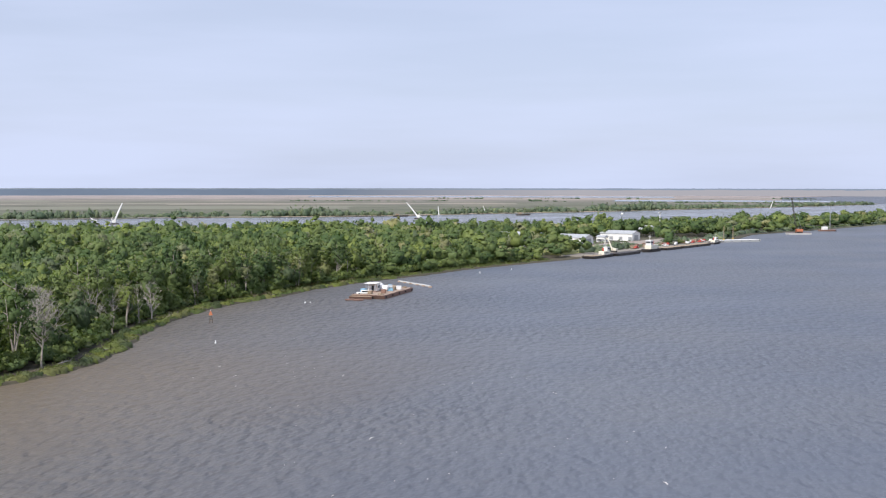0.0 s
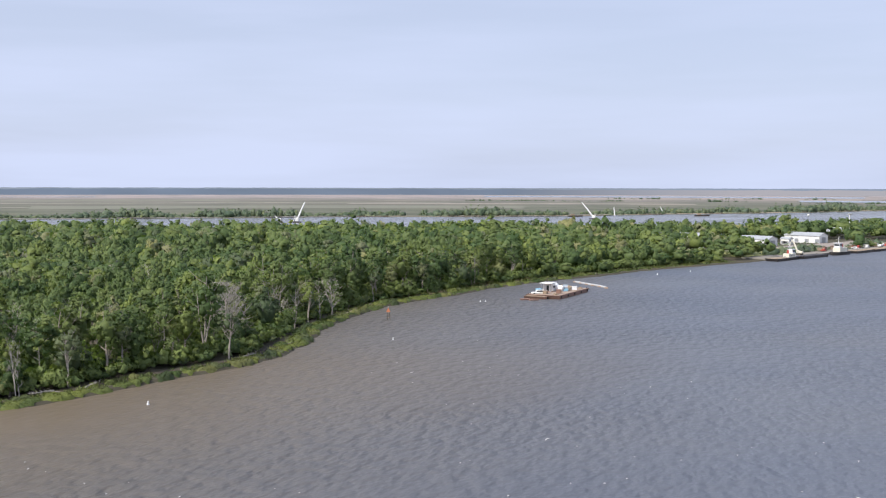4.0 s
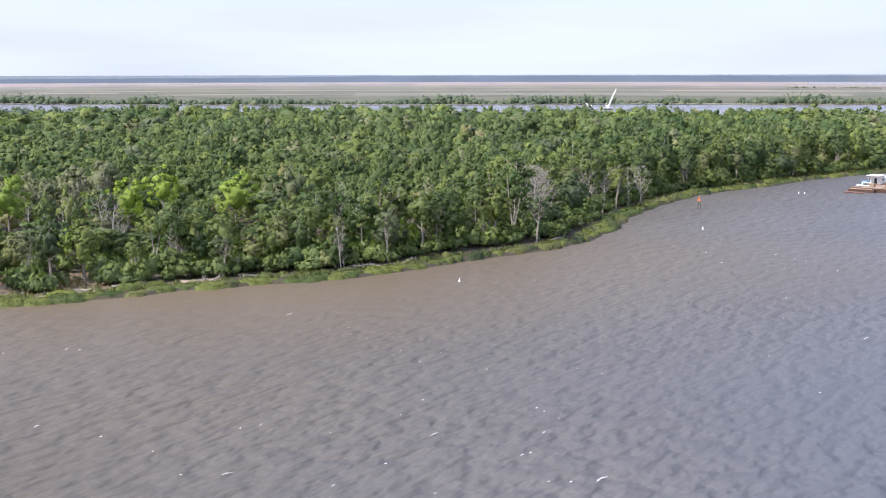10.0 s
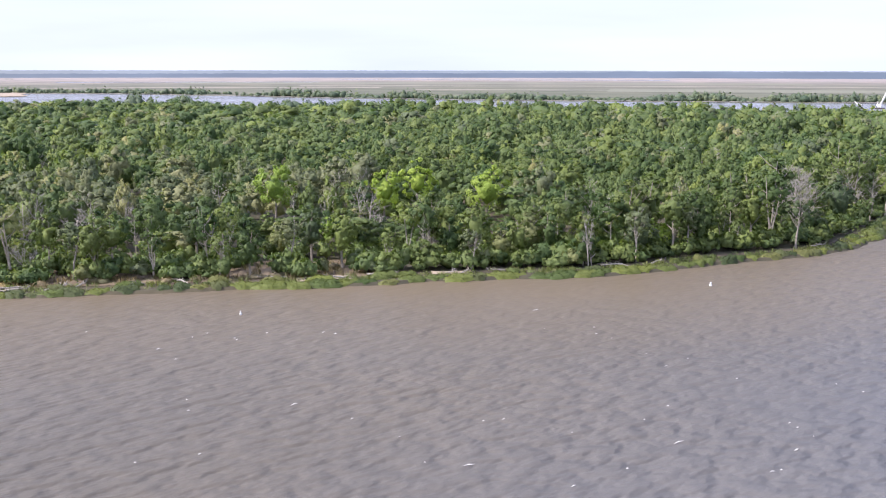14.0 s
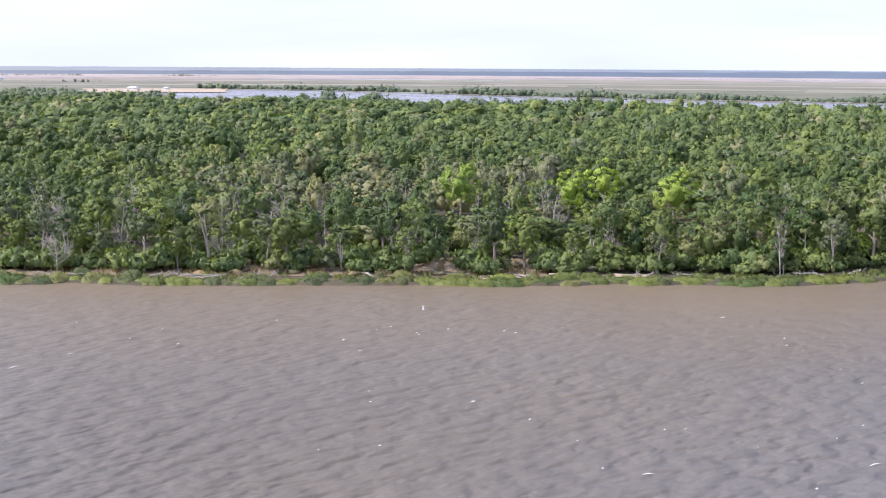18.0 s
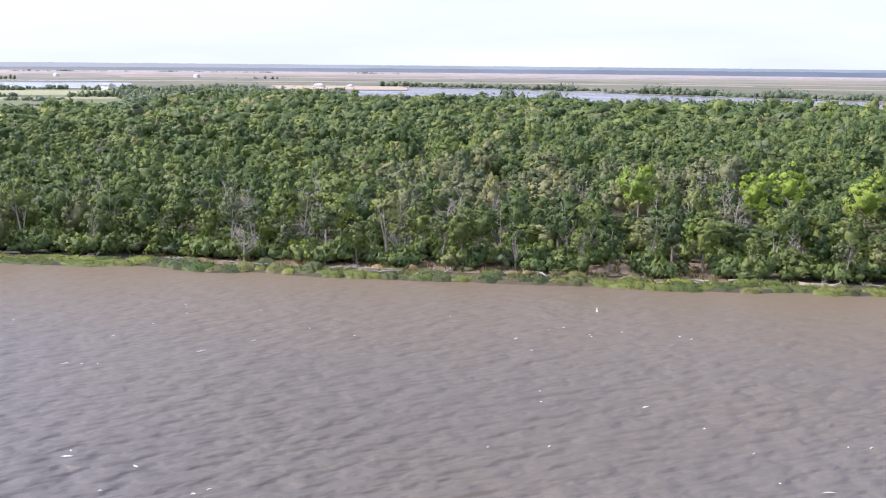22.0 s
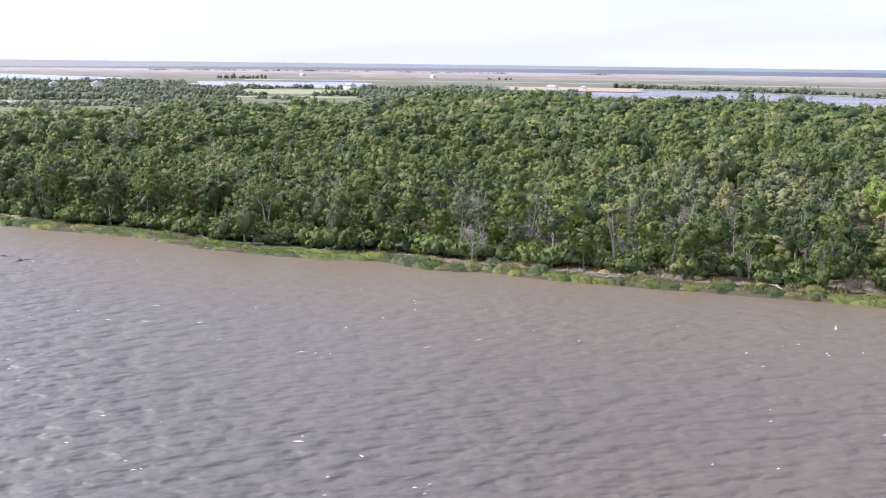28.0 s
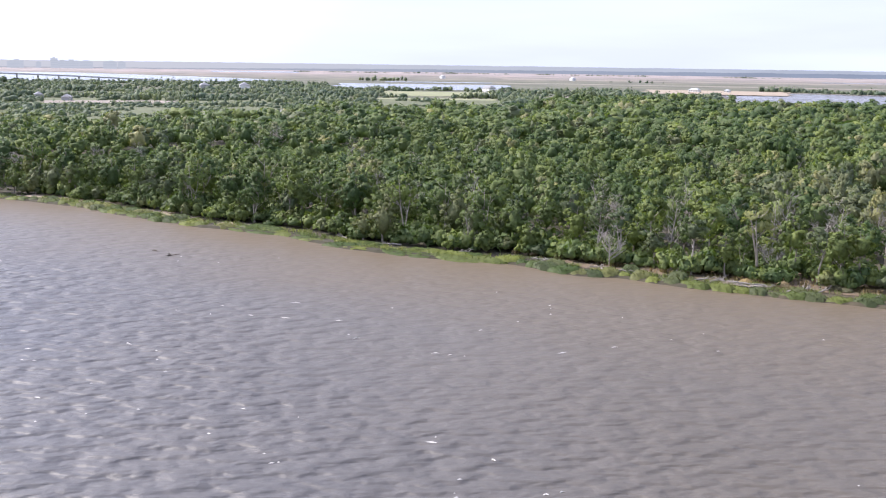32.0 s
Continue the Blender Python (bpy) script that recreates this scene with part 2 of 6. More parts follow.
def make_ground(name):
    """Forest floor near by, marsh in bands of green, straw and pinkish tan farther out."""
    m, nt, b, link = nodes_of(name)
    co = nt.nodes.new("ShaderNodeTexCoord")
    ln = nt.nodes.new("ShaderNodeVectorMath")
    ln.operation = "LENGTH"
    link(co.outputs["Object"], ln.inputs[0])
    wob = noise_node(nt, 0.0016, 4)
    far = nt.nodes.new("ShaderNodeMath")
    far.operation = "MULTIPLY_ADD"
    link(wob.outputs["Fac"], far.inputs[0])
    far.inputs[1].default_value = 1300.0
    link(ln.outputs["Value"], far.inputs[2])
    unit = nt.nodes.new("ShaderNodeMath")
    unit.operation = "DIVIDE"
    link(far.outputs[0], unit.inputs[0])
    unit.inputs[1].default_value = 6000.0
    # real marsh cover by distance; the far tones are also greyed a little as haze
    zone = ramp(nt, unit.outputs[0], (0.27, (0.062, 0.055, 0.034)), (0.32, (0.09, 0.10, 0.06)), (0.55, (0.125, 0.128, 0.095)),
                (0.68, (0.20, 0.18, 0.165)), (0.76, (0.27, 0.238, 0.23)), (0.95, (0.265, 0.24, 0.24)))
    streak = noise_node(nt, 0.006, 6, stretch=(1, 1.6, 1), rot=0.5)
    fine = noise_node(nt, 0.35, 5)
    c1 = mix(nt, 0.5, zone, ramp(nt, streak.outputs["Fac"], (0.35, (0.45, 0.5, 0.4)), (0.5, (1, 1, 1)), (0.68, (1.7, 1.5, 1.35))), "MULTIPLY")
    c2 = mix(nt, 0.45, c1, ramp(nt, fine.outputs["Fac"], (0.3, (0.5, 0.5, 0.45)), (0.7, (1.4, 1.3, 1.2))), "MULTIPLY")
    link(c2, b.inputs["Base Color"])
    b.inputs["Roughness"].default_value = 0.95
    bumped(nt, b, fine.outputs["Fac"], 0.5, 0.3)
    return m


M_GROUND = make_ground("forest floor and marsh")
M_WATER = make_water("muddy river water", (0.098, 0.086, 0.071), (0.122, 0.104, 0.082), (0.136, 0.104, 0.067))
M_POND = make_water("still grey water", (0.20, 0.22, 0.24), (0.24, 0.25, 0.26), chop_height=0.12, gloss=(0.16, 0.24))
M_BACKWATER = make_water("sheltered river water", (0.12, 0.118, 0.115), (0.15, 0.145, 0.14), chop_height=0.5, gloss=(0.18, 0.28))
M_MUD = plain("wet brown mud", (0.085, 0.062, 0.043), 0.75, wear=0.6, scale=0.4)
M_SAND = plain("pale sand", (0.36, 0.29, 0.215), 0.95, wear=0.4, scale=0.25)
M_LEAF = foliage("broad leaves", (0.080, 0.110, 0.040), (0.118, 0.154, 0.054), (0.165, 0.198, 0.072), True, 1.5)
M_LEAF_BRIGHT = foliage("fresh green leaves", (0.17, 0.235, 0.05), (0.225, 0.30, 0.062), (0.28, 0.35, 0.08), True, 1.5)
M_LEAF_GREY = foliage("grey green leaves", (0.10, 0.12, 0.06), (0.15, 0.168, 0.085), (0.205, 0.215, 0.12), True, 1.5)
M_WOODS = foliage("canopy leaves", (0.086, 0.119, 0.042), (0.126, 0.164, 0.057), (0.174, 0.208, 0.078), False, 0.8)
M_GREYWOODS = foliage("grey green canopy", (0.155, 0.162, 0.085), (0.205, 0.208, 0.112), (0.25, 0.248, 0.145), False, 1.0)
# bluer and greyer than the island canopy: haze mixed into the leaf colour
M_HAZYWOODS = foliage("far canopy leaves greyed by haze", (0.105, 0.13, 0.085), (0.14, 0.17, 0.11), (0.18, 0.205, 0.135), False, 0.3)
M_GRASS = foliage("marsh grass blades", (0.165, 0.195, 0.072), (0.23, 0.258, 0.096), (0.30, 0.305, 0.135), False, 2.2)
M_DRYGRASS = foliage("dry tan grass", (0.20, 0.15, 0.09), (0.27, 0.205, 0.125), (0.34, 0.265, 0.17), False, 1.5)
M_BARK = plain("grey brown bark", (0.30, 0.26, 0.215), 0.9, wear=0.6, scale=2.0)
M_PALEBARK = plain("pale grey bark", (0.37, 0.33, 0.28), 0.9, wear=0.6, scale=2.0)
M_SNAG = plain("weathered grey brown dead wood", (0.40, 0.36, 0.31), 0.9, wear=0.6, scale=1.5)
M_DEAD = plain("bleached dead wood", (0.38, 0.34, 0.30), 0.9, wear=0.5, scale=1.5)


# ---- building helpers ----
def mesh_from(name, verts, faces, material, normals=None):
    """A mesh from numpy verts and an (n, 3 or 4) array of faces."""
    verts, faces = np.asarray(verts, dtype=np.float32), np.asarray(faces, dtype=np.int32)
    me = bpy.data.meshes.new(name)
    me.vertices.add(len(verts))
    me.vertices.foreach_set("co", verts.ravel())
    n, k = faces.shape
    me.loops.add(n * k)
    me.loops.foreach_set("vertex_index", faces.ravel())
    me.polygons.add(n)
    me.polygons.foreach_set("loop_start", np.arange(0, n * k, k, dtype=np.int32))
    me.materials.append(material)
    if normals is not None:
        me.attributes.new("custom_normal", "FLOAT_VECTOR", "POINT").data.foreach_set("vector", np.asarray(normals, dtype=np.float32).ravel())
    me.update(calc_edges=True)
    return me


def put(name, me, parent=None, m=None, label=""):
    ob = new(name, me)
    if m is not None:
        ob.matrix_basis = m
    ob.parent = parent
    if label:
        ob["label"] = label
    return ob


def part(name, bm, material, parent=None, label="", smooth=False):
    me = bpy.data.meshes.new(name)
    bm.to_mesh(me)
    bm.free()
    me.materials.append(material)
    if smooth:
        me.polygons.foreach_set("use_smooth", [True] * len(me.polygons))
    return put(name, me, parent, None, label)


def empty(name, m=None):
    ob = new(name)
    ob.empty_display_size = 0.5
    if m is not None:
        ob.matrix_basis = m
    return ob


def box(bm, x0, x1, y0, y1, z0, z1, bevel=0.0):
    r = bmesh.ops.create_cube(bm, size=1.0, matrix=Matrix.LocRotScale(((x0 + x1) / 2, (y0 + y1) / 2, (z0 + z1) / 2), None, (x1 - x0, y1 - y0, z1 - z0)))
    if bevel:
        es = list({e for v in r["verts"] for e in v.link_edges})
        bmesh.ops.bevel(bm, geom=es, offset=bevel, segments=1, affect="EDGES")
    return bm


def boxed(*a, **k):
    return box(bmesh.new(), *a, **k)


def tube(bm, pts, radii, sides=6, cap=True):
    """A tapered tube along points."""
    rings = []
    pts = [Vector(p) for p in pts]
    for i, p in enumerate(pts):
        d = (pts[min(i + 1, len(pts) - 1)] - pts[max(i - 1, 0)]).normalized()
        a = d.orthogonal().normalized()
        b = d.cross(a)
        rings.append([bm.verts.new(p + (a * math.cos(k * math.tau / sides) + b * math.sin(k * math.tau / sides)) * radii[i]) for k in range(sides)])
    for r0, r1 in zip(rings, rings[1:]):
        for k in range(sides):
            bm.faces.new((r0[k], r0[(k + 1) % sides], r1[(k + 1) % sides], r1[k]))
    if cap:
        bm.faces.new(rings[-1])
        bm.faces.new(rings[0][::-1])
    return bm


def polar(az, r):
    a = radians(az)
    return (math.sin(a) * r, math.cos(a) * r)


# ---- plan ----
SHORE = [(620, 1420), (508, 1246), (410, 1130), (337, 1047), (281, 986), (250, 915), (226, 862), (196, 828), (160, 776), (135, 748), (108, 700), (93, 680), (77, 654),
         (37, 607), (11, 574), (-7, 541), (-23, 521), (-40, 494), (-55, 467), (-65, 436), (-78, 411), (-86, 383), (-90, 354),
         (-91, 325), (-87, 295), (-88, 268), (-92, 254), (-99, 241), (-104, 233), (-110, 215), (-116, 203), (-124, 195), (-134, 183),
         (-144, 173), (-150, 163), (-159, 152), (-168, 144), (-174, 135), (-183, 124), (-191, 115), (-197, 108), (-204, 100)]
SHORE2 = [(-215, 91), (-219, 82), (-228, 76), (-235, 71), (-241, 60), (-252, 47), (-262, 36), (-279, 27), (-292, 13), (-304, 0), (-320, -14),
          (-344, -30), (-360, -47), (-371, -59), (-450, -140), (-620, -330), (-1000, -700)]
SHORE = SHORE + SHORE2
BACK = {24: 1600, 18: 1330, 12: 1130, 5: 960, 0: 900, -10: 865, -20: 855, -30: 900, -38: 960, -46: 1000, -54: 1080, -62: 1180, -70: 1200, -75: 1100, -80: 980, -88: 920, -100: 900, -120: 900}
FARBANK = [(-1750, 830), (-1715, 960), (-1517, 1090), (-1300, 1125), (-1130, 1135), (-937, 1180), (-787, 1240), (-587, 1340), (-365, 1466), (-206, 1504),
           (-68, 1564), (67, 1691), (241, 1804), (408, 1975), (656, 2184), (977, 2513), (1060, 2640)]
_bk = np.array(sorted(BACK.items()))


def back_radius(az):
    return float(np.interp(az, _bk[:, 0], _bk[:, 1]))


def ragged(pts, step, amp, seed):
    """A polyline cut into short steps with uneven small bays and points."""
    out = []
    for (x0, y0), (x1, y1) in zip(pts, pts[1:]):
        d = math.hypot(x1 - x0, y1 - y0)
        n = max(1, int(d / step))
        nx, ny = (y1 - y0) / d, -(x1 - x0) / d
        for i in range(n):
            f = i / n
            x, y = x0 + (x1 - x0) * f, y0 + (y1 - y0) * f
            w = noise.noise((x / 9 + seed, y / 9, 0)) * amp + noise.noise((x / 2.7, y / 2.7, seed)) * amp * 0.45
            out.append((x + nx * w, y + ny * w))
    out.append(pts[-1])
    return out


SHORE_FINE = ragged(SHORE[:4], 15, 2, 1)[:-1] + ragged(SHORE[3:-3], 1.6, 1.4, 2)[:-1] + ragged(SHORE[-4:], 20, 3, 3)
_sf = np.array(SHORE_FINE)
_si = _sf[(np.hypot(_sf[:, 0], _sf[:, 1]) < 1600)]


def shore_distance(x, y):
    """Metres from the waterline, for arrays."""
    out = np.empty(len(x))
    for i in range(0, len(x), 4000):
        out[i:i + 4000] = np.sqrt(((x[i:i + 4000, None] - _si[None, ::2, 0]) ** 2 + (y[i:i + 4000, None] - _si[None, ::2, 1]) ** 2).min(1))
    return out


_saz = np.degrees(np.arctan2(_sf[:, 0], _sf[:, 1]))
_sr = np.hypot(_sf[:, 0], _sf[:, 1])
_o = np.argsort(_saz)


def shore_radius(az):
    return np.interp(az, _saz[_o], _sr[_o])


# ---- ground: one sheet from the near bank to the horizon ----
def build_ground():
    back = [polar(a, back_radius(a) + 14 + 10 * noise.noise((a * 0.3, 0, 5))) for a in np.arange(24, -63, -1.0)]
    arc = [polar(a, 5200) for a in np.arange(22, -131, -3.0)]
    banks = SHORE_FINE[::-1] + back + [polar(-64, 1300), polar(-66, 1600)] + ragged(FARBANK, 20, 5, 7)
    outline = banks + [(1010, 2800), (1000, 3200), (1250, 4000)] + arc + [(-1400, -900)]
    # a skirt that slopes down under the water along the banks
    bm = bmesh.new()
    vs = [bm.verts.new((x, y, 0.55)) for x, y in outline]
    es = [bm.edges.new((a, b)) for a, b in zip(vs, vs[1:] + vs[:1])]
    bmesh.ops.triangle_fill(bm, use_beauty=True, use_dissolve=False, edges=es, normal=(0, 0, 1))
    n = len(banks)
    pv = [Vector((x, y, 0)) for x, y in outline]
    low = []
    for i in range(n):
        d = (pv[min(i + 1, n - 1)] - pv[max(i - 1, 0)]).normalized()
        low.append(bm.verts.new(pv[i] + Vector((d.y, -d.x, 0)) * 2.2 + Vector((0, 0, -0.9))))
    for i in range(n - 1):
        bm.faces.new((vs[i], vs[i + 1], low[i + 1], low[i]))
    bmesh.ops.recalc_face_normals(bm, faces=bm.faces)
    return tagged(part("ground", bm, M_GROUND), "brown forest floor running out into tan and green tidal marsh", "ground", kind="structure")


ground = build_ground()

bm = bmesh.new()
bmesh.ops.create_circle(bm, cap_ends=True, segments=64, radius=5200)
tagged(part("water", bm, M_WATER), "muddy brown tidal river with wind chop", "river", kind="structure")


def far_woods(radius, height, rough, seed):
    """A wooded skyline at the edge of sight: an even arc with an uneven top."""
    bm = bmesh.new()
    rng = random.Random(seed)
    prev = None
    for a in np.arange(30, -128, -0.05):
        h = height(a) + rough * (noise.noise((a * 0.6, seed, 0)) + 0.6 * noise.noise((a * 3.1, 4, seed))) + rng.uniform(-0.5, 0.5)
        x, y = polar(a, radius)
        cur = (bm.verts.new((x, y, -2)), bm.verts.new((x, y, h)))
        if prev:
            bm.faces.new((prev[0], cur[0], cur[1], prev[1]))
        prev = cur
    return bm


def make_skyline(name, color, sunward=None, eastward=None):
    """Far distance: haze painted as glow, paler on the side of the sun."""
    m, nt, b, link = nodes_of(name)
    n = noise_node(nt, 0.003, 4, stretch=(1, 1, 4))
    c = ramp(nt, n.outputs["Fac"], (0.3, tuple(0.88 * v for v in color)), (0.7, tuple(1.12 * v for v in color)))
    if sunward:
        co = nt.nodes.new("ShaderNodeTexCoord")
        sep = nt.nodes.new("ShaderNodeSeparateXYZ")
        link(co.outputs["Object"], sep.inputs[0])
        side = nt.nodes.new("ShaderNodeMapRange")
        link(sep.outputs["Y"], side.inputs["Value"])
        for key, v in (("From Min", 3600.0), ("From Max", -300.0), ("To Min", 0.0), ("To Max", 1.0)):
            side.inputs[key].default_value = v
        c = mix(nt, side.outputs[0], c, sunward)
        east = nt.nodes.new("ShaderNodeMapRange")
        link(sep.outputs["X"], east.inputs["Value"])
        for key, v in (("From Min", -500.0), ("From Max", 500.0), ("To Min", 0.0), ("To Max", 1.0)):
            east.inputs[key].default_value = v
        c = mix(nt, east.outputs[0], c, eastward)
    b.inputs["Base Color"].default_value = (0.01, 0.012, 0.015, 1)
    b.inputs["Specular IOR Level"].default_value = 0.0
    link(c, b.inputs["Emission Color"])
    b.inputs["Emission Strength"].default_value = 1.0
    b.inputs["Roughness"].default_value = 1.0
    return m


# both arcs give off their own light; their blue and paleness stand for haze
tagged(part("backdrop", far_woods(4880, lambda a: 30.5, 1.5, 4), make_skyline("farthest glowing woods, hazed blue", (0.33, 0.385, 0.47), (0.47, 0.49, 0.53), (0.29, 0.35, 0.46))), "farthest woods at the skyline, glowing with painted pale blue haze", "far woods", kind="structure")
# its lilac east end stands for pale marsh below the wood line
tagged(part("backdrop_near", far_woods(4760, lambda a: float(np.interp(a, (-110, -90, -80, -60, -36, -28, -8, 1, 8, 14, 30), (2, 5, 12, 17, 20, 27, 26, 24, 24, 25, 25))), 2.2, 7), make_skyline("distant glowing woods, hazed blue", (0.20, 0.25, 0.34), (0.32, 0.35, 0.40), (0.46, 0.445, 0.485))), "distant wooded skyline beyond the marsh, glowing with painted blue haze", "far woods", kind="structure")


# ---- leaves and trees ----
def round_form(level):
    bm = bmesh.new()
    bmesh.ops.create_icosphere(bm, subdivisions=level, radius=1.0)
    bm.verts.index_update()
    v = np.array([x.co[:] for x in bm.verts])
    f = np.array([[x.index for x in p.verts] for p in bm.faces])
    bm.free()
    return v, f


FORMS = {k: round_form(k) for k in (1, 2)}


def lump(r, level, centre, radii, rough):
    """One uneven leafy mass: a round form with swollen and sunken patches."""
    v, f = FORMS[level]
    ph = r.uniform(0, 50, 3)
    n1 = np.array([noise.noise(Vector(p * 1.7 + ph)) for p in v])
    n2 = np.array([noise.noise(Vector(p * 3.9 + ph)) for p in v])
    k = 1 + rough * (n1 * 0.9 + n2 * 0.7)
    w = v * k[:, None] * radii + centre
    nm = v / radii
    nm /= np.linalg.norm(nm, axis=1)[:, None]
    return w, f, nm


def crown_mesh(seed, n, height, width, size, tufts=14, low=0.2, heart=0.6, cores=8, up=-0.4, level=1, loose=0.1):
    """A crown of leaf tufts hung round a stem: small dark cores and many single leaf sprays. Verts, triangles, soft normals."""
    r = np.random.RandomState(seed)
    cz, ch = height * (low + (1 - low) * 0.45), height * (1 - low) * 0.55
    scale = np.array([width / 2 * r.uniform(0.85, 1.2), width / 2 * r.uniform(0.85, 1.2), ch])
    i = np.arange(tufts) + 0.5
    z = np.clip(up + (1 - up) * i / tufts + r.normal(0, 0.1, tufts), -0.9, 0.98)
    phi = i * 2.39996 + r.uniform(0, 6.28) + r.normal(0, 0.4, tufts)
    q = np.sqrt(1 - z * z)
    d = np.stack([q * np.cos(phi), q * np.sin(phi), z], 1)
    cen = d * r.uniform(0.42, 0.86, (tufts, 1))
    rad = r.uniform(0.6, 1.3, tufts) * (1.05 / math.sqrt(tufts))
    ball = np.array([1, 1, 0.8]) * width / 2
    V, F, M, base = [], [], [], 0
    blobs = [(np.zeros(3), scale * heart, level)] + [(cen[k], ball * rad[k] * 0.72, 1) for k in range(tufts - min(cores, tufts), tufts)]
    for c, k, lv in blobs:
        w, f, nm = lump(r, lv, c * scale + np.array([0, 0, cz]), k, 0.6)
        nm = nm * 0.6 + c * 0.9
        nm /= np.linalg.norm(nm, axis=1)[:, None]
        V.append(w)
        F.append(f + base)
        M.append(nm)
        base += len(w)
    k = r.choice(tufts, n, p=rad ** 2 / (rad ** 2).sum())
    e = r.normal(size=(n, 3))
    e /= np.linalg.norm(e, axis=1)[:, None]
    e += d[k] * 0.65 + np.array([0, 0, 0.4])
    e /= np.linalg.norm(e, axis=1)[:, None]
    p = cen[k] * scale + e * (rad[k] * r.uniform(0.75, 1.0 + loose, n))[:, None] * ball + np.array([0, 0, cz])
    soft = e * 0.6 + d[k] * 0.7 + r.normal(size=(n, 3)) * 0.14
    soft /= np.linalg.norm(soft, axis=1)[:, None]
    nrm = soft + r.normal(size=(n, 3)) * 0.4
    nrm /= np.linalg.norm(nrm, axis=1)[:, None]
    a = np.cross(nrm, r.normal(size=(n, 3)))
    a /= np.linalg.norm(a, axis=1)[:, None] + 1e-9
    b = np.cross(nrm, a)
    g = size * r.uniform(0.6, 1.35, (n, 1))
    tri = [p + (a * math.cos(t) + b * math.sin(t)) * g * r.uniform(0.55, 1.0, (n, 1)) for t in (0.3, 2.3, 4.4)]
    V.append(np.stack(tri, 1).reshape(-1, 3))
    F.append(base + np.arange(3 * n).reshape(n, 3))
    M.append(np.repeat(soft, 3, axis=0))
    return np.concatenate(V), np.concatenate(F), np.concatenate(M)


def limbs(seed, height, width, bm=None, base=0.26, count=6, start=0.35, lean=0.06, twigs=0):
    """A tapered, slightly bent trunk with rising limbs and, on bare trees, twigs."""
    rng = random.Random(seed)
    bm = bm or bmesh.new()
    lx, ly = rng.uniform(-lean, lean) * height, rng.uniform(-lean, lean) * height
    line = [Vector((lx * f * f + rng.uniform(-0.15, 0.15), ly * f * f + rng.uniform(-0.15, 0.15), height * 0.9 * f - (0.3 if f == 0 else 0))) for f in (0, 0.25, 0.5, 0.75, 1)]
    tube(bm, line, [base, base * 0.8, base * 0.6, base * 0.38, base * 0.12], 6)
    for i in range(count):
        f = start + (0.9 - start) * (i + rng.random() * 0.6) / count
        j = min(3, int(f * 4))
        p = line[j].lerp(line[j + 1], f * 4 - j)
        a = rng.uniform(0, math.tau)
        reach = width * 0.5 * rng.uniform(0.6, 1.0) * (1.15 - 0.5 * f)
        tip = p + Vector((math.cos(a) * reach, math.sin(a) * reach, reach * rng.uniform(0.5, 1.3)))
        midp = p.lerp(tip, 0.5) + Vector((0, 0, -0.08 * reach))
        rb = base * (1 - f) * 0.6 + 0.03
        tube(bm, [p, midp, tip], [rb, rb * 0.6, 0.02], 5, False)
        for _ in range(twigs):
            g = rng.uniform(0.3, 1.0)
            q = p.lerp(tip, g)
            e = q + Vector((rng.uniform(-1, 1), rng.uniform(-1, 1), rng.uniform(0.1, 1.2))).normalized() * reach * rng.uniform(0.25, 0.6)
            tube(bm, [q, e], [rb * 0.35 + 0.015, 0.012], 3, False)
    return bm


def twig_haze(bm, seed, n, height, width, low):
    """Fine bare twigs round a dead crown, each a thin sliver."""
    rng = random.Random(seed)
    for _ in range(n):
        a, f = rng.uniform(0, math.tau), rng.random()
        z = height * (low + (1 - low) * f)
        r0 = width * 0.5 * math.sqrt(max(0.03, 1 - (2 * f - 0.9) ** 2)) * rng.uniform(0.35, 0.95)
        p = Vector((math.cos(a) * r0, math.sin(a) * r0, z))
        d = Vector((math.cos(a) + rng.uniform(-0.9, 0.9), math.sin(a) + rng.uniform(-0.9, 0.9), rng.uniform(0.2, 1.6))).normalized() * rng.uniform(0.7, 1.7)
        s = d.orthogonal().normalized() * 0.045
        bm.faces.new([bm.verts.new(p - s), bm.verts.new(p + s), bm.verts.new(p + d)])
    return bm


def scattered(spacing, seed, az0, az1, r0=None, r1=None):
    """Jittered plots of the island between two bearings, outside the near bank."""
    rs = np.random.RandomState(seed)
    x0, x1, y0, y1 = -1150, 620, -500, 1650
    gx, gy = np.meshgrid(np.arange(x0, x1, spacing), np.arange(y0, y1, spacing))
    x = gx.ravel() + rs.uniform(-0.48, 0.48, gx.size) * spacing
    y = gy.ravel() + rs.uniform(-0.48, 0.48, gx.size) * spacing
    az, r = np.degrees(np.arctan2(x, y)), np.hypot(x, y)
    keep = (az > az0) & (az < az1) & (r > shore_radius(az)) & (r < np.interp(az, _bk[:, 0], _bk[:, 1]))
    return x[keep], y[keep]


# open ground inside the woods: bearing, distance, half width along the bearing and across it
CLEARINGS = [(-69, 618, 12, 26), (-49.3, 905, 24, 28), (8.5, 735, 40, 25), (7.6, 815, 62, 56), (13, 900, 60, 60), (3.64, 764, 37, 12)]


def open_ground(x, y):
    hit = np.zeros(len(x), bool)
    for a, d, hr, hw in CLEARINGS:
        cx, cy = polar(a, d)
        ux, uy = cx / d, cy / d
        dr, dw = (x - cx) * ux + (y - cy) * uy, -(x - cx) * uy + (y - cy) * ux
        hit |= (dr / hr) ** 2 + (dw / hw) ** 2 < 1
    return hit


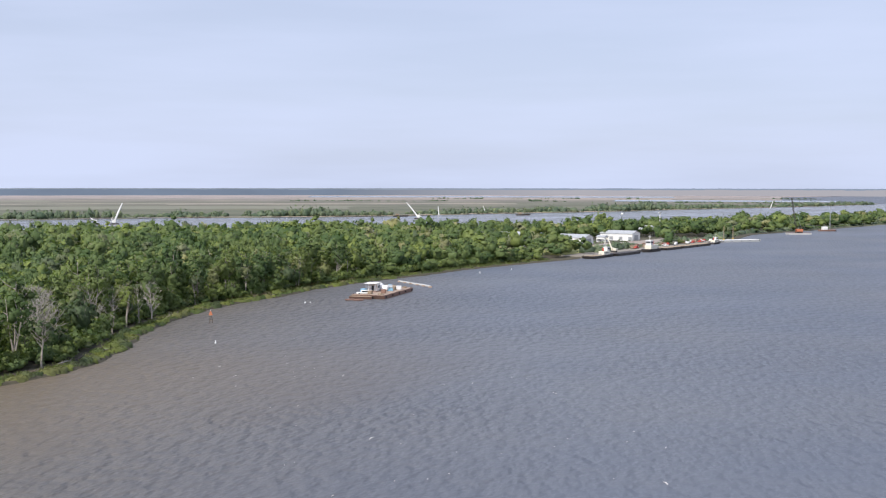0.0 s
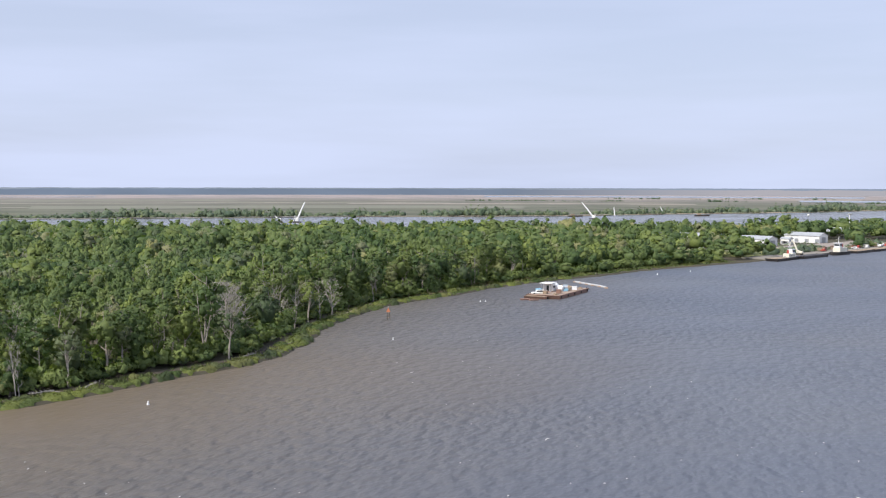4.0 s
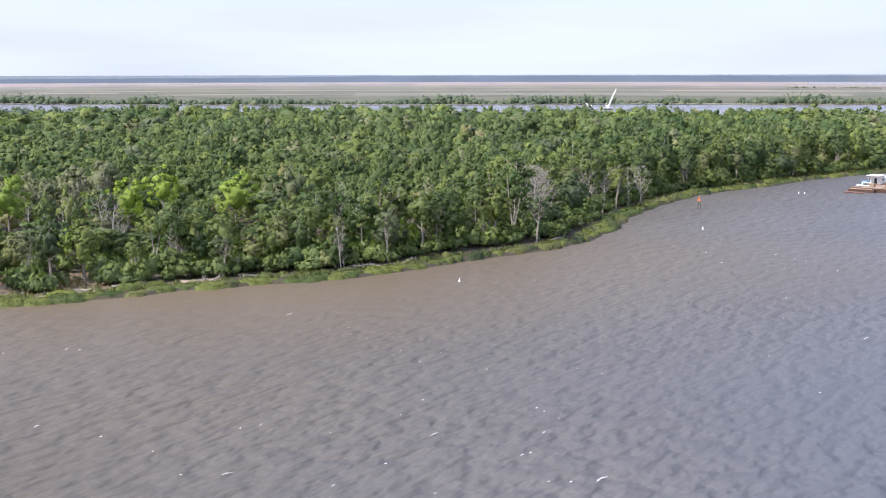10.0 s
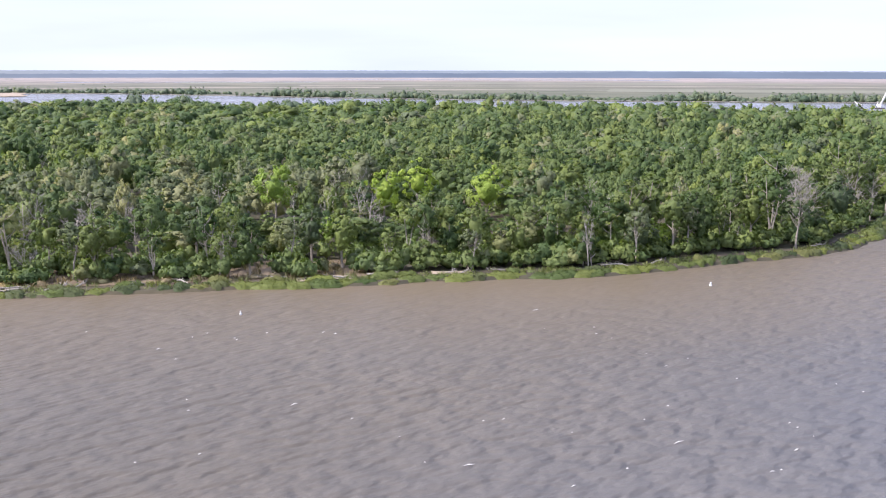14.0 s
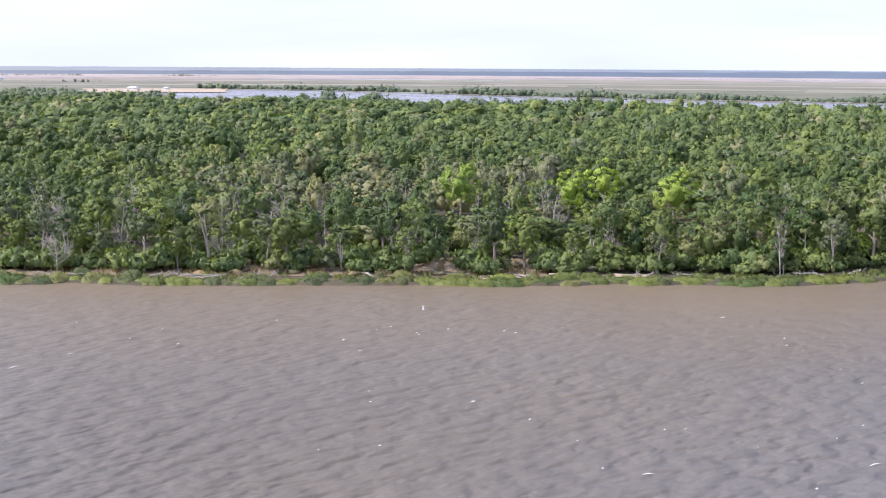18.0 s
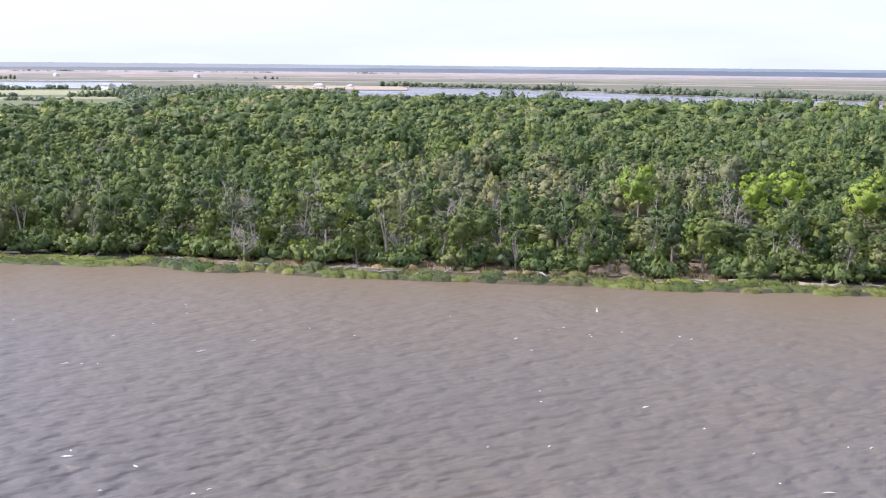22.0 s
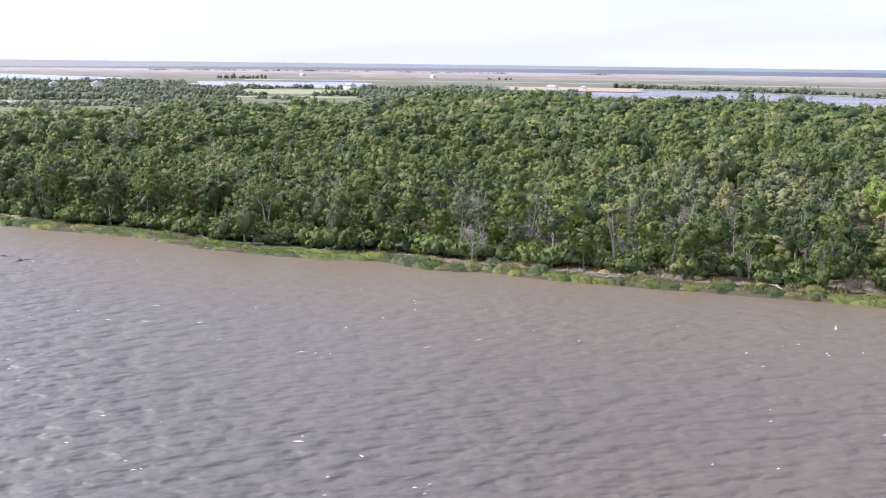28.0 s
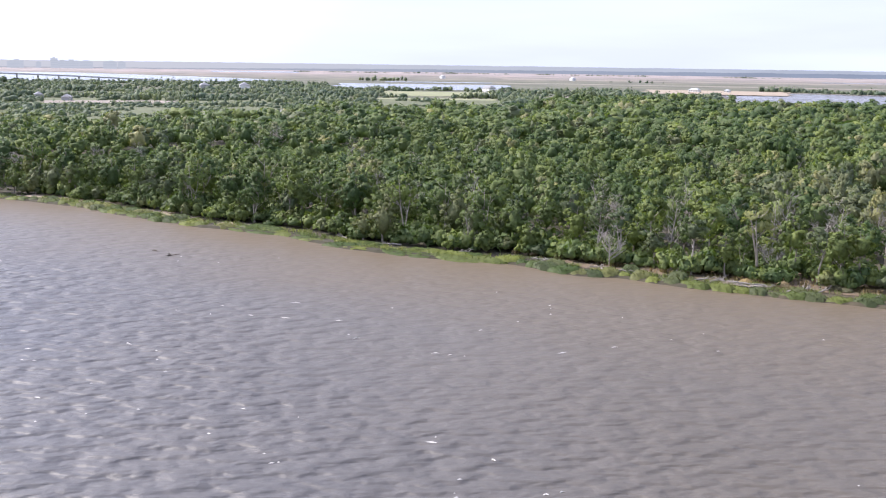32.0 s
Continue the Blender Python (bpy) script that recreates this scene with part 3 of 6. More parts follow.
class Woods:
    """Gathers many crowns into one mesh."""

    def __init__(self):
        self.v, self.f, self.t, self.m, self.n = [], [], [], [], 0

    def add(self, cloud, x, y, z, s, h, turn, tone=0.5):
        v, f, nm = cloud
        c, q = math.cos(turn), math.sin(turn)
        w = np.empty_like(v)
        w[:, 0] = (v[:, 0] * c - v[:, 1] * q) * s + x
        w[:, 1] = (v[:, 0] * q + v[:, 1] * c) * s + y
        w[:, 2] = v[:, 2] * h + z
        self.v.append(w)
        self.f.append(f + self.n)
        self.t.append(np.full(len(v), tone))
        q2 = nm.copy()
        q2[:, 0], q2[:, 1] = nm[:, 0] * c - nm[:, 1] * q, nm[:, 0] * q + nm[:, 1] * c
        self.m.append(q2)
        self.n += len(v)

    def done(self, name, material):
        me = mesh_from(name, np.concatenate(self.v), np.concatenate(self.f), material, np.concatenate(self.m))
        me.attributes.new("tone", "FLOAT", "POINT").data.foreach_set("value", np.concatenate(self.t).astype(np.float32))
        return me


NEAR = 30.0


def edge_of_wood(az):
    """How far the closed canopy reaches before pasture and groves take over."""
    return float(np.interp(az, (-104, -96, -88, -82, -76, -72, -68), (690, 700, 760, 850, 900, 960, 2000)))


# room left for single trees: place and radius
FEATURE = [(-215.5, 198.9, 8), (-196.4, 220.9, 6), (-194.7, 230.9, 6), (-173.6, 237, 8), (-107.5, 290.2, 13), (-153.5, 257.5, 4), (-140.8, 247.2, 4),
           (-121.3, 232.8, 5), (-114.5, 237.2, 4), (-261.6, 102.8, 4), (-213, 105.5, 4), (-228, 107, 4), (-104.8, 324.8, 5), (-225, 137, 5)]
plots_x, plots_y = scattered(7.2, 11, -104, 24)
plots_d = shore_distance(plots_x, plots_y)
plots_r = np.hypot(plots_x, plots_y)
plots_open = open_ground(plots_x, plots_y)


# standing dead trees: place and size
SNAGS = [(-153.5, 257.5, 1.05), (-140.8, 247.2, 1.0), (-152, 279, 1.1), (-104.8, 324.8, 1.05), (-108.5, 329, 0.95), (-101.5, 334, 0.9), (-261.6, 102.8, 1.05),
         (-258.5, 106.3, 0.95), (-227.6, 107.2, 0.9), (-228.2, 124.1, 0.95), (-223, 130.3, 0.8), (-234.4, 149.7, 0.85), (-217.7, 142.9, 0.95), (-240.3, 142.6, 1.0),
         (-236, 138, 0.9), (-207, 121, 0.7), (-193, 208, 0.9), (-186, 203, 1.0), (-205, 196, 0.85), (-224, 91, 0.75), (-130, 262, 0.8), (-118, 268, 0.75), (-281, 75, 1.0), (-302, 62, 0.9),
         (-243, 116, 0.85), (-249, 122, 0.9), (-212, 152, 0.8), (-231, 163, 0.9), (-268, 131, 0.95), (-95, 352, 0.9), (-97, 345, 0.85), (-178, 196, 0.8)]


def in_front(x, y):
    """True on the water side of the single tall trees, where growth is lower."""
    az, r = math.degrees(math.atan2(x, y)), math.hypot(x, y)
    for a, b, c in FEATURE:
        if c > 5 and 0 < math.hypot(a, b) - r < (16 if c == 13 else 42) and abs(math.degrees(math.atan2(a, b)) - az) < 1.5:
            return True
    for a, b, c in SNAGS[:24]:
        if 0 < math.hypot(a, b) - r < 24 and abs(math.degrees(math.atan2(a, b)) - az) < 0.55:
            return True
    return False


def scrub(x, y):
    """A belt of low even thicket between the bank trees and the taller stands."""
    az, r = math.degrees(math.atan2(x, y)), math.hypot(x, y)
    w = noise.noise((x / 55, y / 55, 6.5))
    inner = float(np.interp(az, (-100, -86, -66, -58, -54), (425, 408, 412, 450, 520)))
    outer = float(np.interp(az, (-100, -92, -80, -70, -60, -54), (440, 525, 585, 575, 525, 520)))
    return inner + 26 * w < r < outer + 45 * w


mid_clouds = [crown_mesh(50 + i, 400, 13.0, 10.2, 0.44, (24, 30, 18, 34)[i % 4], 0.1, 0.44, 18, (-0.3, -0.1, -0.5)[i % 3]) for i in range(14)]
far_clouds = [crown_mesh(70 + i, 76, 13.0, 10.6, 0.66, (13, 17, 11)[i % 3], 0.12, 0.5, 6, -0.3) for i in range(12)]
back_clouds = [crown_mesh(85 + i, 32, 13.0, 11.8, 1.0, (7, 9, 6)[i % 3], 0.2, 0.58, 3, -0.05) for i in range(12)]
rw = np.random.RandomState(5)
mid, far, pale = Woods(), Woods(), Woods()
for x, y, d, r, op in zip(plots_x, plots_y, plots_d, plots_r, plots_open):
    if op or (d < NEAR and r < 520) or d < 6 or any(math.hypot(x - a, y - b) < c for a, b, c in FEATURE):
        continue
    low_scrub = scrub(x, y)
    if low_scrub and rw.rand() > 0.12 + 0.7 * max(0.0, (r - 470) / 110):
        continue
    if rw.rand() < 0.12:
        continue
    if r > edge_of_wood(math.degrees(math.atan2(x, y))) + 60 * noise.noise((x / 60, y / 60, 3.0)):
        continue
    stand = noise.noise((x / 45, y / 45, 2.0))
    az = math.degrees(math.atan2(x, y))
    lift = float(np.interp(az, (-64, -46, -40, -25, 0, 8, 18), (0.78, 0.8, 1.06, 1.12, 1.07, 0.88, 0.75)))
    tall = (lift if r > 600 else 0.92) + 0.26 * stand + rw.choice([-0.36, -0.16, 0, 0.08, 0.24]) + rw.uniform(-0.08, 0.08)
    wide = rw.choice([0.62, 0.8, 0.95, 1.2]) + rw.uniform(-0.08, 0.1)
    if rw.rand() < 0.07:
        tall, wide = tall + 0.3, wide + 0.4
    if low_scrub:
        tall, wide = tall * 0.75, wide * 0.85
    if d < 16:
        tall *= 0.8
    if in_front(x, y):
        tall *= 0.6
    tone = min(1, max(0, 0.42 + 0.5 * noise.noise((x / 30, y / 30, 8.0)) + rw.normal(0, 0.25)))
    if r > 640 and rw.rand() < 0.45:
        continue
    if r > 640:
        wide *= 1.25
    near_by = r < 430
    willows = ((az + 51.5) / 10.0) ** 2 + ((r - 335) / 52.0) ** 2 < 1          # a stand of grey willows behind the bank
    greyish = noise.noise((x / 26, y / 26, 14.0)) + 0.25 * rw.normal() > (-0.4 if willows else 0.5)
    (pale if greyish else mid if near_by else far).add((mid_clouds if near_by else far_clouds if r < 640 else back_clouds)[rw.randint(12)], x, y, 0.4, wide, tall, rw.uniform(0, 6.28), tone)
scrub_clouds = [crown_mesh(120 + i, 28, 4.2, 4.0, 0.5, 5, 0.1, 0.74, 0, 0.0) for i in range(8)]
low_woods = Woods()
sx_, sy_ = scattered(3.4, 61, -101, -53)
for x, y in zip(sx_, sy_):
    if 380 < math.hypot(x, y) < 660 and (scrub(x, y) or scrub(x * 0.955, y * 0.955)):
        low_woods.add(scrub_clouds[rw.randint(8)], x, y, 0.0, rw.uniform(0.75, 1.2), 0.8 + 0.3 * noise.noise((x / 14, y / 14, 3.0)) + rw.uniform(-0.15, 0.2), rw.uniform(0, 6.28),
                      min(1, max(0, 0.45 + 0.4 * noise.noise((x / 25, y / 25, 8.0)) + rw.normal(0, 0.12))))
tagged(put("scrub", low_woods.done("scrub", M_WOODS)), "low even green thicket in the middle of the island", "scrub", kind="stuff")
tagged(put("woods", mid.done("woods", M_WOODS)), "dense green broadleaf canopy on the river island", "woods", kind="stuff")
tagged(put("grey_woods", pale.done("grey_woods", M_GREYWOODS)), "patches of grey green half bare trees in the woods", "woods", kind="stuff")
tagged(put("far_woods", far.done("far_woods", M_WOODS)), "green treetops of the island far from the bank", "woods", kind="stuff")


def tree_kind(seed, height, width, leaves, leaf_mat, bark, size=0.5, low=0.3, name="tree"):
    v, f, nm = crown_mesh(seed, leaves, height, width, size * 0.85, 34 + seed % 13, low, 0.42, 24, -0.65, 1, 0.2)
    crown = mesh_from("crown", v, f, leaf_mat, nm)
    bm = limbs(seed, height * 0.95, width * 0.8, base=0.2 + height * 0.008)
    trunk = bpy.data.meshes.new("trunk")
    bm.to_mesh(trunk)
    bm.free()
    trunk.materials.append(bark)
    top = empty(name)
    put("trunk", trunk, top)
    put("crown", crown, top)
    return top


KINDS = []
for i in range(10):
    h = (12, 14, 15.5, 12.5, 10.5, 16.5, 14, 8, 13.5, 9)[i]
    w = (8, 8.5, 9, 9.5, 7.5, 8, 10, 7, 7.0, 8.5)[i]
    leaf = M_LEAF if i not in (3, 8) else M_LEAF_GREY
    KINDS.append(tagged(tree_kind(200 + i, h, w, 1000, leaf, M_BARK, 0.46, (0.05, 0.08, 0.2, 0.03, 0.02, 0.26, 0.06, 0.0, 0.2, 0.0)[i]),
                        "leafy dark green broadleaf tree on the river bank" if leaf is M_LEAF else "grey green leafy tree on the river bank", "tree", "bank trees"))


def forked_tree(seed, h, w, leaf, bark, stems, leaves):
    """A tall bank tree: a few pale leaning stems that show below a high open crown."""
    rng = random.Random(seed)
    bm = bmesh.new()
    for i in range(stems):
        a = rng.uniform(0, math.tau)
        out = w * 0.28 * rng.uniform(0.4, 1.0) * (i > 0 or stems > 1)
        tip = Vector((math.cos(a) * out, math.sin(a) * out, h * rng.uniform(0.72, 0.9)))
        line = [Vector((0.2 * math.cos(a) * i, 0.2 * math.sin(a) * i, -0.3)), Vector((tip.x * 0.22 + rng.uniform(-0.3, 0.3), tip.y * 0.22, h * 0.24)), Vector((tip.x * 0.62, tip.y * 0.62 + rng.uniform(-0.3, 0.3), h * 0.5)), tip]
        b = rng.uniform(0.15, 0.24)
        tube(bm, line, [b, b * 0.85, b * 0.6, 0.04], 6)
        for j in range(5):
            p = line[2].lerp(line[3], rng.random()) if j > 1 else line[1].lerp(line[2], rng.uniform(0.3, 1))
            c, reach = rng.uniform(0, math.tau), w * rng.uniform(0.2, 0.45)
            e = p + Vector((math.cos(c) * reach, math.sin(c) * reach, reach * rng.uniform(0.6, 1.4)))
            tube(bm, [p, p.lerp(e, 0.5) + Vector((0, 0, -0.1 * reach)), e], [0.09, 0.06, 0.02], 4, False)
    v, f, nm = crown_mesh(seed, leaves, h, w, 0.4, 26, 0.34, 0.22, 14, -0.5, 1, 0.35)
    top = empty("tree")
    part("trunk", bm, bark, top, "pale grey stems")
    put("crown", mesh_from("crown", v, f, leaf, nm), top)
    return top


for i in range(5):
    KINDS.append(tagged(forked_tree(230 + i, (15.5, 14, 16.5, 13, 15)[i], (8.5, 7.5, 9, 7, 8.5)[i], M_LEAF_GREY if i in (1, 4) else M_LEAF, M_PALEBARK, (2, 3, 1, 3, 2)[i], (620, 480, 700, 420, 360)[i]),
                        "tall open crowned tree with bare pale stems at the bank", "tree", "pale stemmed trees"))
rt = random.Random(9)
used = set()
for x, y, d, r, op in zip(plots_x, plots_y, plots_d, plots_r, plots_open):
    if op or d >= NEAR or r >= 520 or d < 7.0:
        continue
    if any(math.hypot(x - a, y - b) < c for a, b, c in FEATURE):
        continue
    az = math.degrees(math.atan2(x, y))
    thin = -72 < az < -42 and d < 24          # a gappy stretch of bank with bare ground
    if thin and rt.random() < (0.6 if d < 13 else 0.22):
        continue
    k = rt.choice((10, 12, 14, 11, 13, 10, 14, 8, 2, 5, 1)) if thin else rt.choice((7, 9, 4, 0, 3, 11, 13)) if d < 12 else rt.choice((0, 1, 2, 3, 5, 6, 8, 1, 2, 6, 10, 12))
    s = rt.uniform(0.8, 1.15) * (0.72 + 0.28 * min(1, (d - 5) / 9)) * (1.18 if az > -30 else 1) * (0.95 if thin and k < 10 else 1)
    s *= 0.66 if in_front(x, y) else 1
    m = pose(x, y, 0.5, 0, 0, rt.uniform(0, 360))
    if k not in used:
        used.add(k)
        KINDS[k].matrix_basis = m
        KINDS[k].scale = (s, s, s)
        continue
    c = copy_thing(KINDS[k], m)
    c.scale = (s, s, s * rt.uniform(0.88, 1.12))


def single(seed, x, y, h, w, leaf, bark, leaves, label, low=0.25, size=0.5, group="", name="tree", base=None):
    t = tree_kind(seed, h * 1.14, w * 1.08, leaves, leaf, bark, size, low, name)
    t.matrix_basis = pose(x, y, 0.5)
    return tagged(t, label, "tree", group)


FRESH = "fresh light green broadleaf tree on the wooded bank"
single(301, -215.5, 198.9, 17.6, 11.5, M_LEAF_BRIGHT, M_BARK, 1500, FRESH, 0.22)
single(302, -196.4, 220.9, 16.0, 10, M_LEAF_BRIGHT, M_BARK, 1300, FRESH, 0.2)
single(303, -194.7, 232.9, 17.0, 10.5, M_LEAF_BRIGHT, M_BARK, 1300, FRESH, 0.3)
single(304, -175.0, 177.7, 9.6, 3.6, M_LEAF_BRIGHT, M_BARK, 450, "narrow light green young tree at the bank", 0.2)
single(305, -173.6, 237.0, 16.5, 13.5, M_LEAF_BRIGHT, M_BARK, 1000, "broad green broadleaf tree above the bank", 0.2)
single(306, -121.3, 232.8, 7.3, 8.5, M_LEAF_BRIGHT, M_BARK, 700, "round bright green shrub tree at the bank", 0.02)
single(307, -114.5, 237.2, 11.4, 5.5, M_LEAF_GREY, M_DEAD, 420, "thin grey green tree with bare pale trunks", 0.35)
single(308, -213.1, 105.5, 12.1, 6.0, M_LEAF_GREY, M_DEAD, 420, "open crowned tree with a white trunk at the bank", 0.42)


def bare_tree(seed, h, w, count, twigs, base, start=0.2):
    """A dead tree: pale trunk, limbs and twigs, no leaves."""
    bm = limbs(seed, h, w, base=base, count=count, start=start, lean=0.1, twigs=twigs)
    return part("dead_tree", twig_haze(bm, seed, (30 if w > 10 else 9) * count, h * 1.05, w, 0.35), M_DEAD if w > 10 or w == 6 else M_SNAG)


BARE = "dead leafless tree with bleached grey limbs"
big = bare_tree(401, 16.0, 13, 28, 14, 0.45)
big.matrix_basis = pose(-109.1, 290.2, 0.5)
tagged(big, "large dead tree with a wide bleached crown", "tree")
snags = [bare_tree(402 + i, (13, 11, 12, 9.5)[i], (5, 6, 4, 7)[i], (10, 12, 8, 14)[i], (6, 7, 5, 9)[i], 0.26) for i in range(4)]
for i, (x, y, s) in enumerate(SNAGS):
    m = pose(x, y, 0.4, 0, rt.uniform(-6, 6), rt.uniform(0, 360))
    if i < 4:
        snags[i].matrix_basis = m
        tagged(snags[i], BARE, "tree", "dead trees")
    else:
        c = copy_thing(snags[1 if 2 < i < 6 else i % 4], m)
        c.scale = (s * 1.2, s * 1.2, s * 1.25)
rs2 = np.random.RandomState(31)
inner = [(x, y) for x, y, d, r, op in zip(plots_x, plots_y, plots_d, plots_r, plots_open) if not op and 34 < d < 200 and r < 560]
front = [(x, y) for x, y, d, r, op in zip(plots_x, plots_y, plots_d, plots_r, plots_open) if 9 < d < 30 and r < 420]
for j in rs2.choice(len(front), 12, replace=False):
    c = copy_thing(snags[(0, 2)[j % 2]], pose(front[j][0] + 2.5, front[j][1] - 2.0, 0.4, 0, rs2.uniform(-9, 9), rs2.uniform(0, 360)))
    c.scale = (0.62, 0.62, rs2.uniform(0.75, 1.0))
for j in rs2.choice(len(inner), 36, replace=False):
    c = copy_thing(snags[j % 4], pose(inner[j][0], inner[j][1], 0.4, 0, 0, rs2.uniform(0, 360)))
    c.scale = (1.2, 1.2, 1.12)


# ---- far country: the back river's farther bank, marsh, ponds, fields ----
def sheet(name, pts, z, material, label, category, amp=6, step=25, seed=1, kind="structure"):
    """A level patch of ground or water with an uneven outline."""
    bm = bmesh.new()
    ring = ragged(list(pts) + [pts[0]], step, amp, seed)[:-1]
    vs = [bm.verts.new((x, y, z)) for x, y in ring]
    es = [bm.edges.new((a, b)) for a, b in zip(vs, vs[1:] + vs[:1])]
    bmesh.ops.triangle_fill(bm, use_beauty=True, edges=es, normal=(0, 0, 1))
    return tagged(part(name, bm, material), label, category, kind=kind)


def band(az0, az1, r0, r1, n=10):
    return [polar(a, r0) for a in np.linspace(az0, az1, n)] + [polar(a, r1) for a in np.linspace(az1, az0, n)]


M_FIELD = plain("dry mown grass", (0.27, 0.28, 0.15), 0.95, wear=0.5, scale=0.03)
M_PASTURE = plain("rough green pasture", (0.13, 0.145, 0.07), 0.95, wear=0.6, scale=0.02)
M_STRAW = plain("bleached straw marsh", (0.30, 0.255, 0.215), 0.95, wear=0.5, scale=0.012)
M_GREENMARSH = plain("green marsh", (0.195, 0.19, 0.14), 0.95, wear=0.4, scale=0.01)
M_TIDEMUD = plain("grey tidal mud", (0.24, 0.21, 0.18), 0.6, wear=0.4, scale=0.02)
# beach along the farther bank of the back river
fb = [(-1715, 960), (-1517, 1090), (-1300, 1125), (-1130, 1135), (-937, 1180), (-787, 1240), (-587, 1340), (-365, 1466), (-206, 1504), (-68, 1564), (67, 1691), (241, 1804), (408, 1975), (656, 2184), (977, 2513)]
off = [(x - 22 * 0.2, y + 26) for x, y in fb]
sheet("beach", fb[7:] + off[7:][::-1], 0.75, M_SAND, "pale sandy beach along the far river bank", "beach", 4, 18, 3)
sheet("mudflat", fb[:8] + off[:8][::-1], 0.75, M_TIDEMUD, "grey mud along the far river bank", "mudflat", 4, 18, 4)
sheet("sandbank", band(-59.5, -66.5, 1740, 2010, 6), 0.95, M_SAND, "bare pale sand and spoil at the river's head", "sandbank", 18, 30, 5)
for i, (a0, a1, r0, r1, mat) in enumerate([(-9, -46, 2600, 2680, M_STRAW), (-22, -40, 2150, 2210, M_STRAW), (4, -14, 2500, 2640, M_STRAW), (-42, -75, 2380, 2460, M_STRAW),
                                           (-20, -52, 2900, 3250, M_GREENMARSH), (12, -8, 3300, 3700, M_STRAW), (-56, -74, 2960, 3060, M_STRAW), (-30, -60, 3600, 3720, M_STRAW), (-5, -30, 2020, 2300, M_GREENMARSH)]):
    sheet("marsh_strip", band(a0, a1, r0, r1, 14), 0.7 + 0.02 * i, mat, "strip of bleached straw coloured marsh" if mat is M_STRAW else "strip of green marsh grass", "marsh", 30, 60, 10 + i)
_fa = np.array(sorted((math.degrees(math.atan2(x, y)), math.hypot(x, y)) for x, y in FARBANK))
sheet("back_river", [polar(a, back_radius(a) - 12) for a in np.arange(27, -63, -2.0)] + [polar(a, float(np.interp(a, _fa[:, 0], _fa[:, 1])) + 30) for a in np.arange(-63, 28, 2.0)],
      0.04, M_BACKWATER, "sheltered back river behind the wooded island", "river", 0.5, 60, 70)
# open water beyond the trees
WATERS = [[polar(-100, 2150), polar(-96, 2180), polar(-90, 2190), polar(-85.2, 2400), polar(-85.2, 2440), polar(-90, 2830), polar(-96, 3350), polar(-103, 3400)],
          band(-82.5, -73.6, 1760, 2180, 8), band(-89, -84.6, 3900, 4250, 5), band(-74.5, -80, 2360, 2440, 5), band(12, -7, 3900, 4350, 8), band(20, 9, 3000, 3300, 6), band(-27, -44, 3850, 3960, 8), band(-45, -58, 3250, 3330, 8)]
for i, w in enumerate(WATERS):
    sheet("pond", w, 0.95, M_POND, "pale sheet of open water in the marsh", "water", 20, 50, 30 + i)
for i, (a0, a1, r0, r1, mat) in enumerate([(-74.2, -80.4, 1290, 1340, M_FIELD), (-74.2, -80.2, 1430, 1640, M_FIELD), (-90.5, -97, 1120, 1190, M_STRAW), (-90.5, -95, 1430, 1490, M_FIELD), (-70.5, -74.3, 728, 760, M_STRAW), (-70, -71.5, 1450, 1500, M_STRAW)]):
    sheet("field", band(a0, a1, r0, r1, 6), 0.85, mat, "open pale mown field among the trees", "field", 8, 20, 50 + i)

# trees on the far banks and round the fields
rf = np.random.RandomState(8)
hedge_clouds = [crown_mesh(90 + i, 20, 14.0, (9, 12, 15, 8, 18, 11)[i], 1.2, 6, 0.0, 0.66, 0, -0.2) for i in range(6)]
bank_woods = Woods()


def line_of_trees(pts, spread, every, hmin, hmax, gap=0.0, tone=0.35):
    for (x0, y0), (x1, y1) in zip(pts, pts[1:]):
        d = math.hypot(x1 - x0, y1 - y0)
        for _ in range(int(d / every)):
            f = rf.rand()
            x, y = x0 + (x1 - x0) * f, y0 + (y1 - y0) * f
            if noise.noise((x / 120, y / 120, 4.0)) < gap - 0.45:
                continue
            nx, ny = -(y1 - y0) / d, (x1 - x0) / d
            s = rf.uniform(-0.5, 0.5) * spread
            h = rf.uniform(hmin, hmax) / 12.0 * (0.9 + 0.75 * noise.noise((x / 70, y / 70, 11.0)))
            bank_woods.add(hedge_clouds[rf.randint(6)], x + nx * s, y + ny * s, -2.2, 0.45 + 0.45 * h + 0.3 * rf.rand(), h, rf.uniform(0, 6.28), min(1, max(0, tone + rf.normal(0, 0.18))))


inland = [(x * 1.035, y * 1.035) for x, y in fb]
line_of_trees(inland, 70, 1.15, 4, 13, 0.16, 0.42)
line_of_trees([polar(a, back_radius(a) - 8) for a in np.arange(-41, -57, -1.5)], 26, 2.6, 11, 20, 0.28, 0.3)
line_of_trees([polar(-46.2, 990), polar(-51.2, 1035)], 44, 0.8, 12, 17, -1, 0.3)
line_of_trees([polar(-54.5, 1070), polar(-56.5, 1090)], 30, 0.9, 10, 15, -1, 0.3)
line_of_trees([polar(a, back_radius(a) - 8) for a in np.arange(6, -40, -2.0)], 26, 5.5, 11, 18, 0.3, 0.3)
line_of_trees([polar(-79.0, 2560), polar(-81.4, 2540)], 70, 4.0, 5, 17, -1, 0.8)
FIELDS = [(-74.2, -80.4, 1290, 1345), (-74.2, -80.2, 1430, 1650), (-90.5, -97, 1120, 1190), (-90.5, -95, 1430, 1490), (-70, -71.5, 1450, 1500)]
